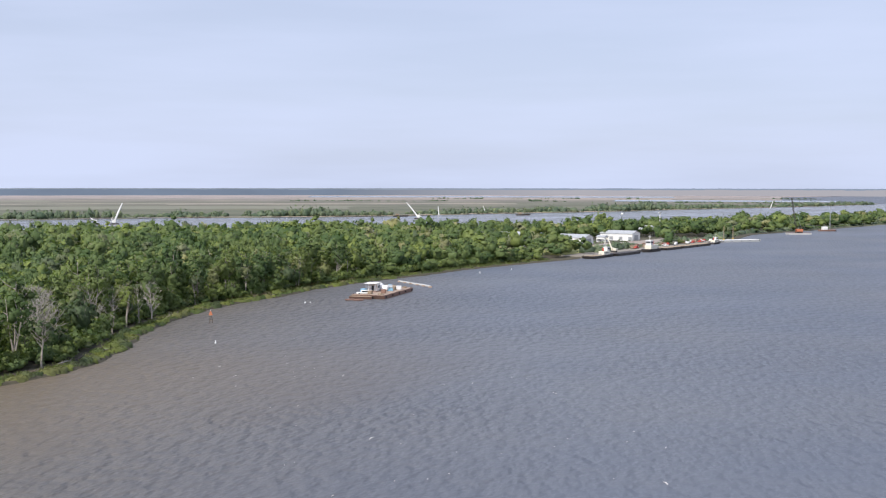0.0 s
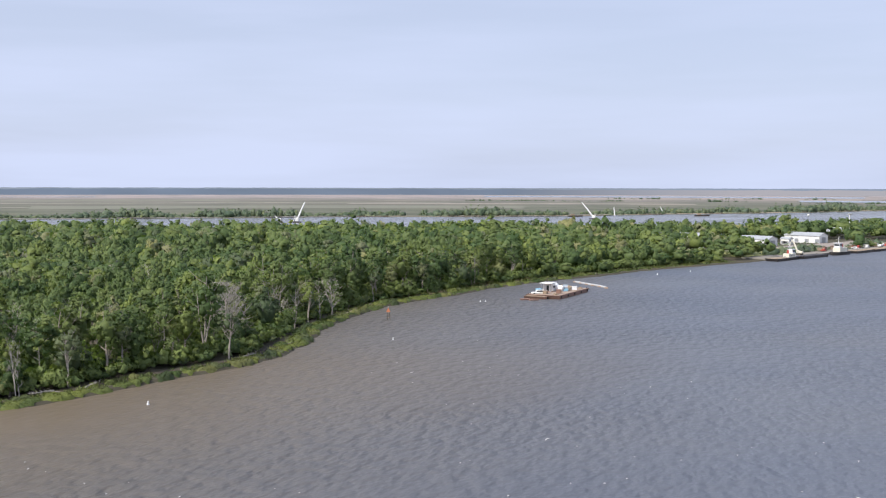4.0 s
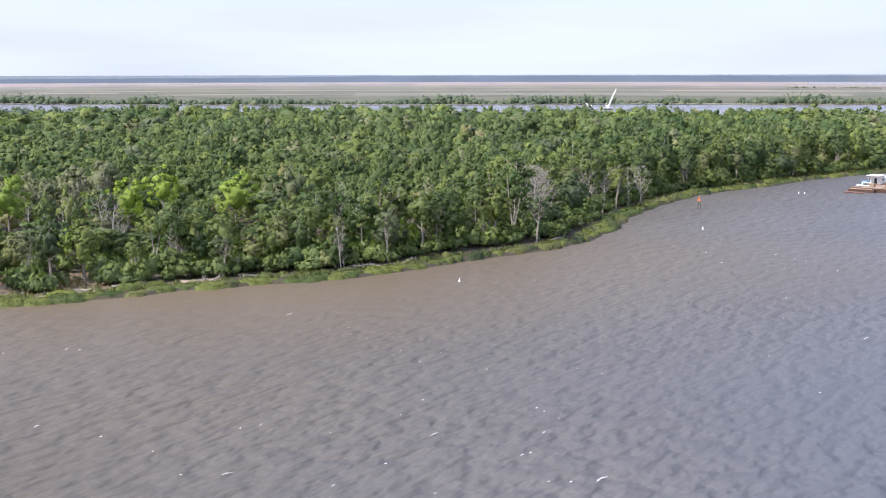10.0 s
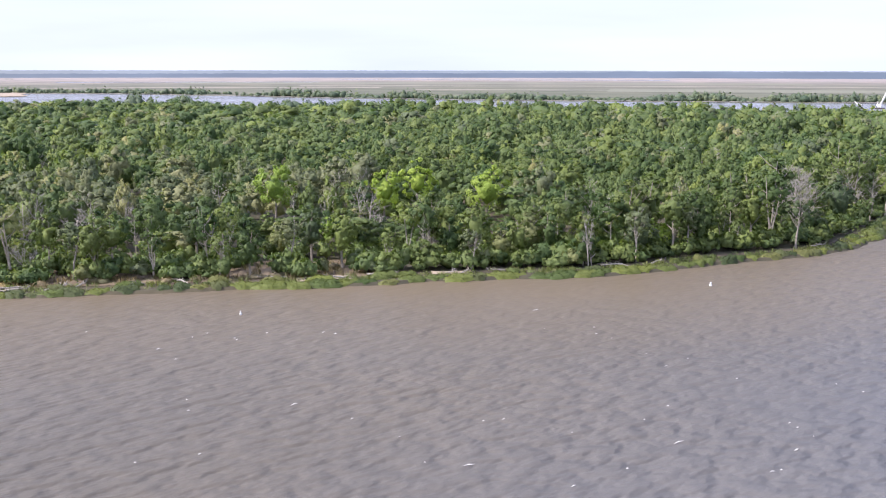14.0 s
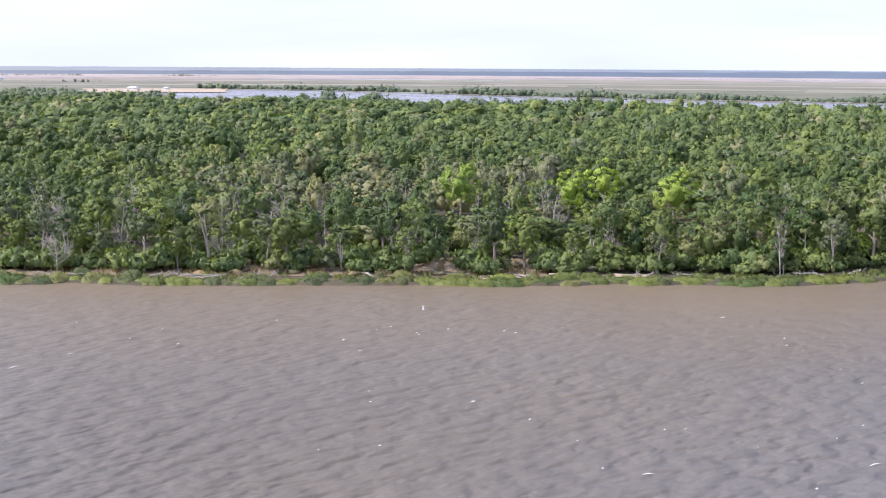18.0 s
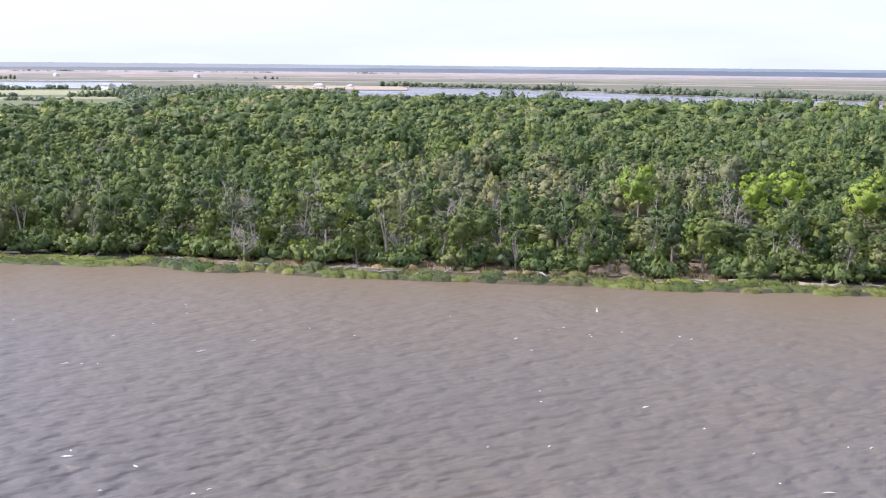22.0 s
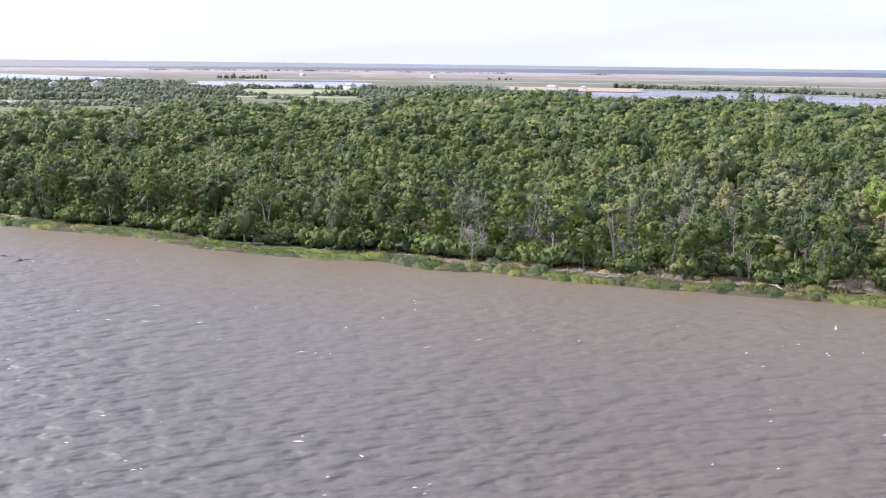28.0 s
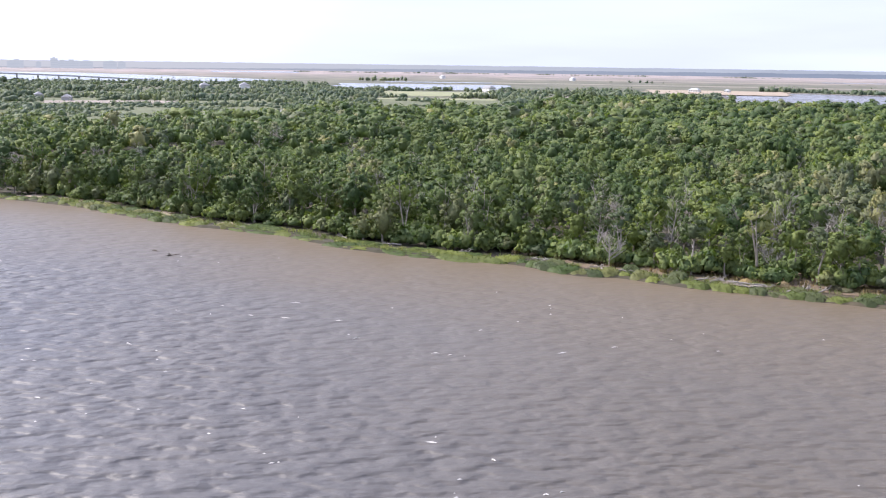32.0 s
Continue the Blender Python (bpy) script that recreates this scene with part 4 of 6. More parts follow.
sheet("pasture", [polar(a, edge_of_wood(a) - 30) for a in np.linspace(-72.5, -103, 14)] + [polar(a, 1285) for a in np.linspace(-103, -72.5, 14)], 0.72, M_PASTURE, "rough green pasture between the groves", "pasture", 6, 20, 90)
# thickets and groves over the settled ground, thinning round the fields
for az in np.arange(-63, -102, -0.42):
    for r in np.arange(min(back_radius(az) - 10, edge_of_wood(az) - 20), 2080, 14.5):
        a, d = az + rf.uniform(-0.2, 0.2), r + rf.uniform(-7, 7)
        x, y = polar(a, d)
        if any(a1 < a < a0 and r0 < d < r1 for a0, a1, r0, r1 in FIELDS) or (-83 < a < -73 and d > 1745) or (a > -66.8 and d > 1700) or (a > -74 and d > 1800):
            continue
        grove = noise.noise((x / 85, y / 85, 4.0)) + 0.35 * noise.noise((x / 30, y / 30, 2.0))
        before_field = -80.6 < a < -74 and 1030 < d < 1290
        if grove < (0.06 if before_field else -0.1 if d > 1230 else -0.14):
            continue
        h = rf.uniform(5, 9) / 12 + 0.5 * max(0, grove)
        if before_field or d < 1150:
            h *= 0.72
        bank_woods.add(hedge_clouds[rf.randint(6)], x, y, -2.2, 0.6 + 0.5 * h * rf.rand(), h, rf.uniform(0, 6.28), min(1, max(0, 0.5 + 0.5 * noise.noise((x / 60, y / 60, 9.0)) + rf.normal(0, 0.16))))
line_of_trees([(x - 11, y + 7) for x, y in SHORE[0:11]], 9, 1.7, 3, 8, -1, 0.45)
line_of_trees([polar(a, 1730 + 25 * math.sin(a * 3)) for a in np.linspace(-73.5, -83, 8)], 50, 3.2, 4, 10, 0.15, 0.5)
line_of_trees([polar(a, 2040) for a in np.linspace(-84.5, -100, 8)], 60, 2.4, 6, 12, 0.0, 0.5)
for a0, a1, r, ev in [(-8, 8, 3000, 4), (10, 19, 2800, 4), (-2, 14, 3500, 6), (16, 19, 3700, 4), (-60, -85, 4250, 5), (-66, -68, 2780, 12), (-56, -57, 2900, 12)]:
    line_of_trees([polar(a, r + 40 * math.sin(a * 2)) for a in np.linspace(a0, a1, 8)], 60, ev, 3.5, 8, 0.3, 0.3)
tagged(put("bank_woods", bank_woods.done("bank_woods", M_HAZYWOODS)), "trees and thickets along the far river banks and fields", "woods", kind="stuff")

M_CONCRETE = plain("weathered concrete", (0.42, 0.42, 0.41), 0.85, wear=0.3, scale=0.2)
M_WHITE = plain("white painted wall", (0.78, 0.77, 0.74), 0.6, wear=0.2, scale=0.4)
M_ROOF = plain("pale metal roof", (0.50, 0.51, 0.51), 0.45, metal=0.3, wear=0.3, scale=0.3)
M_GREYROOF = plain("grey shingle roof", (0.30, 0.30, 0.31), 0.85, wear=0.3, scale=0.4)
M_DARKGLASS = plain("dark window glass", (0.03, 0.035, 0.04), 0.12, wear=0.1)


def road_bridge():
    """A long concrete viaduct that rises towards the city side."""
    t = empty("road_bridge")
    a, b = Vector((-2000, -500, 20)), Vector((-2120, -60, 4.5))
    d = (b - a)
    u = Vector((d.x, d.y, 0)).normalized()
    n = Vector((-u.y, u.x, 0))
    bm = bmesh.new()
    prof = [(-6, 0), (6, 0), (6, -1.6), (-6, -1.6)]
    segs = 14
    rings = []
    for i in range(segs + 1):
        f = i / segs
        p = a.lerp(b, f) + Vector((0, 0, 2 * math.sin(f * math.pi)))
        rings.append([bm.verts.new(p + n * s + Vector((0, 0, z))) for s, z in prof])
    for r0, r1 in zip(rings, rings[1:]):
        for k in range(4):
            bm.faces.new((r0[k], r0[(k + 1) % 4], r1[(k + 1) % 4], r1[k]))
    part("deck", bm, M_CONCRETE, t)
    for s in (-5.8, 5.8):
        part("parapet", tube(bmesh.new(), [a.lerp(b, i / 8) + n * s + Vector((0, 0, 0.5 + 2 * math.sin(i / 8 * math.pi))) for i in range(9)], [0.5] * 9, 4), M_CONCRETE, t)
    for i in range(1, 13):
        f = i / 13.0
        p = a.lerp(b, f)
        top = p.z + 2 * math.sin(f * math.pi) - 1.4
        bm = bmesh.new()
        for s in (-3.5, 3.5):
            q = p + n * s
            tube(bm, [(q.x, q.y, -1), (q.x, q.y, top)], [1.1, 1.0], 8)
        tube(bm, [p + n * -5 + Vector((0, 0, top - p.z)), p + n * 5 + Vector((0, 0, top - p.z))], [0.9, 0.9], 4)
        part("pier", bm, M_CONCRETE, t)
    return tagged(t, "long grey concrete road bridge on tall piers", "bridge")


road_bridge()


def house(x, y, turn, w, d, h, wall, roof_mat, label, storeys=2, name="house", cat="house", rise=0.3):
    t = empty(name, pose(x, y, 0.6, 0, 0, turn))
    part("wall", boxed(-w / 2, w / 2, -d / 2, d / 2, -0.5, h, bevel=0.05), wall, t)
    bm = bmesh.new()
    e, rz = 0.6, h + d * rise
    vs = [bm.verts.new(p) for p in ((-w / 2 - e, -d / 2 - e, h - 0.1), (w / 2 + e, -d / 2 - e, h - 0.1), (w / 2 + e, d / 2 + e, h - 0.1), (-w / 2 - e, d / 2 + e, h - 0.1),
                                    (-w / 2 + d * 0.3, 0, rz), (w / 2 - d * 0.3, 0, rz))]
    for f in ((0, 1, 5, 4), (1, 2, 5), (2, 3, 4, 5), (3, 0, 4), (3, 2, 1, 0)):
        bm.faces.new([vs[i] for i in f])
    part("roof", bm, roof_mat, t)
    n = max(2, int(w / 3.2))
    for s in range(storeys):
        for i in range(n):
            cx = -w / 2 + (i + 0.5) * w / n
            z = 1.0 + s * h / storeys
            for side in (-1, 1):
                yy = side * (d / 2)
                wv = part("window", boxed(cx - 0.55, cx + 0.55, yy - 0.06, yy + 0.06, z, z + 1.4), M_DARKGLASS, t)
    return tagged(t, label, cat)


house(-1604, 441, 15, 22, 11, 7, M_WHITE, M_GREYROOF, "large white house with a grey roof by the water")
house(-1612, 77, 3, 22, 14, 7.5, M_WHITE, M_GREYROOF, "tall white building among the trees", 3)
house(-1580, 20, 5, 22, 12, 8, M_CONCRETE, M_GREYROOF, "grey house among dark trees")
house(-1187, -123, -5, 12, 9, 4, M_CONCRETE, M_GREYROOF, "small grey house with a grey roof", 1)
house(-1260, -160, 12, 14, 9, 4, M_CONCRETE, M_GREYROOF, "low grey house with a grey roof", 1)
house(-795, 668, 50, 9, 7, 4, M_WHITE, M_ROOF, "small pale cabin at the wood's edge", 1)
house(-875, 74, 0, 9, 7, 4, M_WHITE, M_GREYROOF, "small grey roofed cabin in the woods", 1)
house(-1716, 833, 30, 18, 9, 3.6, M_WHITE, M_ROOF, "long white site shed on the sandbank", 1, "site_shed", "shed")
house(-1690, 880, 28, 9, 7, 3.2, M_WHITE, M_ROOF, "white site shed on bare sand", 1, "site_shed", "shed")
house(-2906, 667, 10, 16, 10, 6, M_WHITE, M_ROOF, "lone white hut far out on the marsh", 1, "hut", "hut")
house(-2740, 980, 10, 16, 10, 6, M_WHITE, M_ROOF, "lone white hut far out on the marsh", 1, "hut", "hut")

# city walls and window bands glow; their paleness is haze put into the colour
M_HAZECITY = make_skyline("glowing hazed facades", (0.42, 0.455, 0.51))
M_HAZEBAND = make_skyline("glowing hazed window bands", (0.38, 0.42, 0.48))
rc = random.Random(5)
for i in range(16):
    az = rc.uniform(-101, -93.2)
    x, y = polar(az, 4640 + rc.uniform(-60, 60))
    w, d, h = rc.uniform(18, 60), rc.uniform(20, 40), rc.uniform(24, 31) + (9 if i == 3 else 0)
    t = empty("far_building", pose(x, y, 0, 0, 0, -az))
    part("wall", boxed(-w / 2, w / 2, -d / 2, d / 2, -1, h), M_HAZECITY, t)
    part("roof_plant", boxed(-w / 5, w / 6, -d / 4, d / 4, h, h + 4), M_HAZECITY, t)
    for k in range(4):
        part("window_band", boxed(-w * 0.46, w * 0.46, -d / 2 - 0.3, -d / 2 - 0.05, 4 + k * h / 4.6, 6.5 + k * h / 4.6), M_HAZEBAND, t)
    tagged(t, "distant city building on the skyline, haze painted pale", "building", "distant city")


# ---- the near bank: mud, sand, grass, shrubs, driftwood ----
def shore_frames(step):
    """Points along the visible waterline with the way inland."""
    pts = [(x, y) for x, y in SHORE_FINE if -118 < math.degrees(math.atan2(x, y)) < 6.0 and math.hypot(x, y) < 672]
    out = []
    for i in range(0, len(pts) - 6, step):
        (x0, y0), (x1, y1) = pts[max(0, i - 4)], pts[min(len(pts) - 1, i + 4)]
        d = math.hypot(x1 - x0, y1 - y0)
        if d > 1e-6:
            out.append((pts[i][0], pts[i][1], (y1 - y0) / d, -(x1 - x0) / d))
    return out


_fr = shore_frames(1)
_sgn = 1 if (_fr[len(_fr) // 2][2] * -0.74 + _fr[len(_fr) // 2][3] * 0.67) > 0 else -1
BANK = [(x, y, nx * _sgn, ny * _sgn) for x, y, nx, ny in _fr]


def bank_strip(name, a, b, z0, z1, material, label, cat, lo=0, hi=None, amp=1.0, seed=0):
    bm = bmesh.new()
    prev = None
    for i, (x, y, nx, ny) in enumerate(BANK[lo:hi]):
        w = amp * noise.noise((x / 6, y / 6, seed))
        w2 = amp * noise.noise((x / 4, y / 4, seed + 9))
        cur = [bm.verts.new((x + nx * (a + w), y + ny * (a + w), z0)), bm.verts.new((x + nx * ((a + b) / 2 + w), y + ny * ((a + b) / 2), (z0 + z1) / 2 + 0.12 * w2)),
               bm.verts.new((x + nx * (b + w2), y + ny * (b + w2), z1))]
        if prev:
            for k in range(2):
                bm.faces.new((prev[k], cur[k], cur[k + 1], prev[k + 1]))
        prev = cur
    bmesh.ops.recalc_face_normals(bm, faces=bm.faces)
    return tagged(part(name, bm, material), label, cat, kind="structure")


bank_strip("mudbank", -2.2, 6.5, -0.35, 0.62, M_MUD, "dark wet mud at the water's edge", "mud", amp=0.8, seed=3)
M_LITTER = plain("tan leaf litter and dry earth", (0.21, 0.155, 0.10), 0.95, wear=0.7, scale=0.25)
_open = [i for i, b in enumerate(BANK) if -72 < math.degrees(math.atan2(b[0], b[1])) < -41]
bank_strip("leaf_litter", 6.2, 27, 0.64, 0.72, M_LITTER, "tan leaf litter and dry earth under the open trees", "leaf litter", _open[0], _open[-1], 1.2, 8)
grass = Woods()
rg = np.random.RandomState(12)


def tuft(seed, n, h, spread):
    """Leaning grass blades, each a narrow tapering quad."""
    r = np.random.RandomState(seed)
    a = r.uniform(0, 6.28, n)
    p = np.stack([np.cos(a), np.sin(a), np.zeros(n)], 1) * (r.rand(n, 1) ** 0.5) * spread
    lean = np.stack([np.cos(a), np.sin(a), np.zeros(n)], 1) * r.uniform(0.05, 0.45, (n, 1)) * h
    up = np.zeros((n, 3))
    up[:, 2] = h * r.uniform(0.6, 1.1, n)
    t = r.uniform(0, 6.28, n)
    s = np.stack([np.cos(t), np.sin(t), np.zeros(n)], 1) * 0.055
    v = np.stack([p - s, p + s, p + up + lean + s * 0.35, p + up + lean - s * 0.35], 1).reshape(-1, 3)
    soft = np.repeat(lean / h * 1.2 + np.array([0, 0, 0.8]), 4, axis=0)
    return v, np.concatenate([np.arange(4 * n).reshape(n, 4)[:, (0, 1, 2)], np.arange(4 * n).reshape(n, 4)[:, (0, 2, 3)]]), soft / np.linalg.norm(soft, axis=1)[:, None]


tufts = [tuft(i, 16, 1.0, 0.75) for i in range(6)]
hummocks = [crown_mesh(700 + i, 34, 1.15, 3.4, 0.2, 9, 0.0, 0.8, 0, -0.1) for i in range(5)]
for x, y, nx, ny in BANK:
    r = math.hypot(x, y)
    per = 6 if r < 420 else 4
    rows = noise.noise((x / 7, y / 7, 3.3))
    if rows < -0.36:
        continue
    wide = 4.6 + 4.0 * noise.noise((x / 22, y / 22, 1.5)) + (3.5 if r > 430 else 0)
    for _ in range(1):
        o = 0.6 + rg.rand() * wide
        px, py = x + nx * o + rg.uniform(-0.8, 0.8), y + ny * o + rg.uniform(-0.8, 0.8)
        if noise.noise((px / 3.2, py / 3.2, 7.0)) > -0.2:
            tone = min(1, max(0, 0.40 + 0.6 * noise.noise((px / 14, py / 14, 2.0)) + rg.normal(0, 0.08)))
            grass.add(hummocks[rg.randint(5)], px, py, -0.35 + 0.3 * min(1, o / 4), rg.uniform(0.5, 0.8), rg.uniform(0.6, 0.9), rg.uniform(0, 6.28), tone * 0.6)
    for _ in range(per):
        f = rg.rand()
        o = 1.6 + f * wide
        px, py = x + nx * o + rg.uniform(-0.8, 0.8), y + ny * o + rg.uniform(-0.8, 0.8)
        clump = noise.noise((px / 2.4, py / 2.4, 7.0))
        if clump < -0.25:
            continue
        tone = min(1, max(0, 0.45 + 0.55 * noise.noise((px / 14, py / 14, 2.0)) + rg.normal(0, 0.08)))
        h = 0.5 + 0.4 * clump + 0.2 * rg.rand()
        grass.add(tufts[rg.randint(6)], px, py, 0.1 + 0.45 * min(1, o / 4), 1.0 if r < 430 else 1.6, h * (1.25 if r < 430 else 1.9), rg.uniform(0, 6.28), tone)
tagged(put("marsh_grass", grass.done("marsh_grass", M_GRASS)), "green and straw coloured marsh grass along the water's edge", "grass", kind="stuff")

M_CUSHION = foliage("bright cushion grass", (0.108, 0.132, 0.042), (0.132, 0.158, 0.049), (0.154, 0.178, 0.056), True, 2.0)
M_CUSHION_GREY = foliage("grey green cushion grass", (0.108, 0.118, 0.052), (0.13, 0.14, 0.06), (0.15, 0.158, 0.07), True, 2.0)


def grass_cushion(seed, length, width, high, material):
    """A mat of marsh grass with a steep cut edge, a humped top and short blades standing on it."""
    r = np.random.RandomState(seed)
    ns, rings = 26, (0.0, 0.3, 0.55, 0.75, 0.9, 1.0, 1.03)
    V, F = [(0.0, 0.0, high)], []
    ph = r.uniform(0, 50)

    def edge(t):
        return 1 + 0.42 * noise.noise((math.cos(t) * 1.5 + ph, math.sin(t) * 1.5, 0)) + 0.2 * noise.noise((math.cos(t) * 4 + ph, math.sin(t) * 4, 3))

    def top(x, y, f):
        return high * max(0.0, 1 - f ** 5) ** 0.6 * (1 + 0.45 * noise.noise((x * 0.7 + ph, y * 0.7, 1)) + 0.12 * noise.noise((x * 2 + ph, y * 2, 7))) - 0.25 * max(0.0, f - 0.97) / 0.06

    for f in rings[1:]:
        for k in range(ns):
            t = k * math.tau / ns
            x, y = f * edge(t) * math.cos(t) * length / 2, f * edge(t) * math.sin(t) * width / 2
            V.append((x, y, top(x, y, f)))
    for k in range(ns):
        F.append((0, 1 + k, 1 + (k + 1) % ns))
    for q in range(len(rings) - 2):
        a, b = 1 + q * ns, 1 + (q + 1) * ns
        for k in range(ns):
            j = (k + 1) % ns
            F += [(a + k, b + k, b + j), (a + k, b + j, a + j)]
    for _ in range(int(20 * length * width * 0.8)):
        t, f = r.uniform(0, math.tau), math.sqrt(r.rand()) * 0.97
        x, y = f * edge(t) * math.cos(t) * length / 2, f * edge(t) * math.sin(t) * width / 2
        z, g, h = top(x, y, f) - 0.08, r.uniform(0, math.tau), r.uniform(0.15, 0.36)
        n = len(V)
        V += [(x - 0.07 * math.cos(g), y - 0.07 * math.sin(g), z), (x + 0.07 * math.cos(g), y + 0.07 * math.sin(g), z), (x + r.normal(0, 0.12) + 0.12 * f * math.cos(t), y + r.normal(0, 0.12) + 0.12 * f * math.sin(t), z + h)]
        F.append((n, n + 1, n + 2))
    V = np.array(V)
    nm = V * np.array([0.5 / length, 0.9 / width, 0.0]) * (np.hypot(V[:, 0] / length, V[:, 1] / width)[:, None] * 2.4) ** 3 + np.array([0, 0, 0.55])
    nm += r.normal(size=V.shape) * 0.08
    return mesh_from("grass_clump", V, np.array(F), material, nm / np.linalg.norm(nm, axis=1)[:, None])


CUSHIONS = [grass_cushion(800 + i, (6.6, 4.4, 8.0, 3.4, 5.4, 4.0)[i], (3.8, 3.4, 4.2, 3.0, 3.4, 3.6)[i], (1.45, 1.6, 1.25, 1.4, 1.5, 1.7)[i], M_CUSHION if i in (0, 2, 3) else M_CUSHION_GREY) for i in range(6)]
rq = random.Random(21)
along = 0.0
last = BANK[0]
count = 0
for x, y, nx, ny in BANK:
    along -= math.hypot(x - last[0], y - last[1])
    last = (x, y)
    if along > 0 or math.hypot(x, y) > 520 or count >= 296:
        continue
    lush = noise.noise((x / 26, y / 26, 4.4))
    mat = -88 < math.degrees(math.atan2(x, y)) < -74          # one long bright mat of low grass
    if mat:
        lush = 0.4
    gap = noise.noise((x / 9, y / 9, 21.0))
    if gap < -0.42:
        along = 2.5
        continue
    for row in range(2):
        if row and rq.random() > 0.35 + 0.5 * lush:
            continue
        k = rq.choice((0, 2) if mat else (0, 2, 3, 0, 4) if lush > 0.05 else (1, 4, 5, 3, 0))
        o = rq.uniform(0.5, 1.3) + row * rq.uniform(2.6, 4.0)
        ob = put("grass_clump", CUSHIONS[k], None, pose(x + nx * o, y + ny * o, -0.3 + 0.1 * o, 0, 0, math.degrees(math.atan2(-nx, ny)) + rq.uniform(-22, 22)))
        q = rq.uniform(0.75, 1.15)
        ob.scale = (q * 1.4, q, q * 0.7) if mat else (q, q, q * rq.uniform(0.8, 1.1))
        tagged(ob, "bright green cushion of marsh grass at the water's edge" if k in (0, 2, 3) else "grey green clump of marsh grass at the water's edge", "grass clump", "marsh grass clumps")
        count += 1
    along = (6.6, 4.4, 8.0, 3.4, 5.4, 4.0)[k] * q * rq.uniform(0.5, 0.75)

# dry grass on the open slope between the trees
dry = Woods()
for x, y, nx, ny in BANK:
    az = math.degrees(math.atan2(x, y))
    if not -74 < az < -40 and not -12 < az < -4:
        continue
    for _ in range(11):
        o = rg.uniform(6.5, 24)
        px, py = x + nx * o, y + ny * o
        if noise.noise((px / 6, py / 6, 17.0)) < -0.05:
            continue
        tone = min(1, max(0, 0.5 + 0.5 * noise.noise((px / 5, py / 5, 2.0)) + rg.normal(0, 0.1)))
        if rg.rand() < 0.08:
            dry.add(hummocks[rg.randint(5)], px, py, 0.1, rg.uniform(0.8, 1.4), rg.uniform(0.8, 1.6), rg.uniform(0, 6.28), tone)
        dry.add(tufts[rg.randint(6)], px, py, 0.5, 1.2, rg.uniform(0.8, 1.5), rg.uniform(0, 6.28), tone)
tagged(put("dry_grass", dry.done("dry_grass", M_DRYGRASS)), "patches of dry tan grass on the open bank", "grass", kind="stuff")

# shrubs along the edge of the wood
shrub_meshes = []
for i in range(4):
    v, f, nm = crown_mesh(500 + i, 380, (2.8, 3.6, 2.4, 4.6)[i], (4.0, 4.4, 5.0, 4.0)[i], 0.3, 16, 0.0, 0.5, 8, -0.3)
    shrub_meshes.append(mesh_from("shrub", v, f, (M_LEAF, M_LEAF_GREY, M_LEAF, M_LEAF)[i], nm))
rsb = random.Random(44)
made = 0
for x, y, nx, ny in BANK[::2]:
    if rsb.random() < (0.45 if -72 < math.degrees(math.atan2(x, y)) < -42 else 0.12) or made >= 298 or math.hypot(x, y) > 470:
        continue
    o = rsb.uniform(7.5, 12.5)
    k = rsb.randrange(4)
    ob = put("shrub", shrub_meshes[k], None, pose(x + nx * o, y + ny * o, 0.4, 0, 0, rsb.uniform(0, 360)))
    s = rsb.uniform(0.7, 1.25)
    ob.scale = (s, s, s * rsb.uniform(0.8, 1.2))
    tagged(ob, ("dense green shrub at the edge of the wood", "grey green shrub at the edge of the wood", "low spreading green shrub behind the marsh grass", "tall green shrub at the edge of the wood")[k], "shrub", "bank shrubs")
    made += 1

# undergrowth that fills the wood's edge behind the shrubs
under = Woods()
under_clouds = [crown_mesh(520 + i, 66, 3.6, 5.4, 0.55, 8, 0.0, 0.55, 1, -0.1) for i in range(5)]
for x, y, nx, ny in BANK:
    for o0, o1, p in ((8.5, 15, 0.9), (10, 22, 0.95), (13, 36, 0.98), (20, 40, 0.7)):
        if rg.rand() < p:
            o = rg.uniform(o0, o1)
            az = math.degrees(math.atan2(x, y))
            if -72 < az < -42 and o < 24 and noise.noise((x / 11, y / 11, 6.0)) > (0.1 if o < 16 else 0.3):
                continue
            under.add(under_clouds[rg.randint(5)], x + nx * o, y + ny * o, 0.3, rg.uniform(0.8, 1.4), rg.uniform(0.7, 1.5), rg.uniform(0, 6.28), min(1, max(0, rg.normal(0.55, 0.22))))
tagged(put("undergrowth", under.done("undergrowth", M_WOODS)), "shady green undergrowth beneath the bank trees", "undergrowth", kind="stuff")


def driftwood(seed, length, r, branches):
    """A fallen bleached trunk with broken limbs."""
    rng = random.Random(seed)
    bm = bmesh.new()
    pts = [Vector((length * f - length / 2, rng.uniform(-0.2, 0.2), 0.25 + 0.15 * math.sin(f * 3) + 0.25 * f)) for f in (0, 0.3, 0.6, 1)]
    tube(bm, pts, [r, r * 0.85, r * 0.6, r * 0.15], 7)
    for _ in range(branches):
        p = pts[1].lerp(pts[3], rng.random())
        e = p + Vector((rng.uniform(0.2, 1.4), rng.uniform(-1.2, 1.2), rng.uniform(-0.1, 0.6))) * rng.uniform(0.6, 1.6)
        tube(bm, [p, p.lerp(e, 0.5) + Vector((0, 0, 0.1)), e], [r * 0.4, r * 0.3, 0.02], 5, False)
        if rng.random() < 0.6:
            q = p.lerp(e, 0.6)
            tube(bm, [q, q + Vector((rng.uniform(-0.6, 0.8), rng.uniform(-0.7, 0.7), rng.uniform(0, 0.7)))], [r * 0.2, 0.015], 4, False)
    return part("driftwood", bm, M_DEAD)


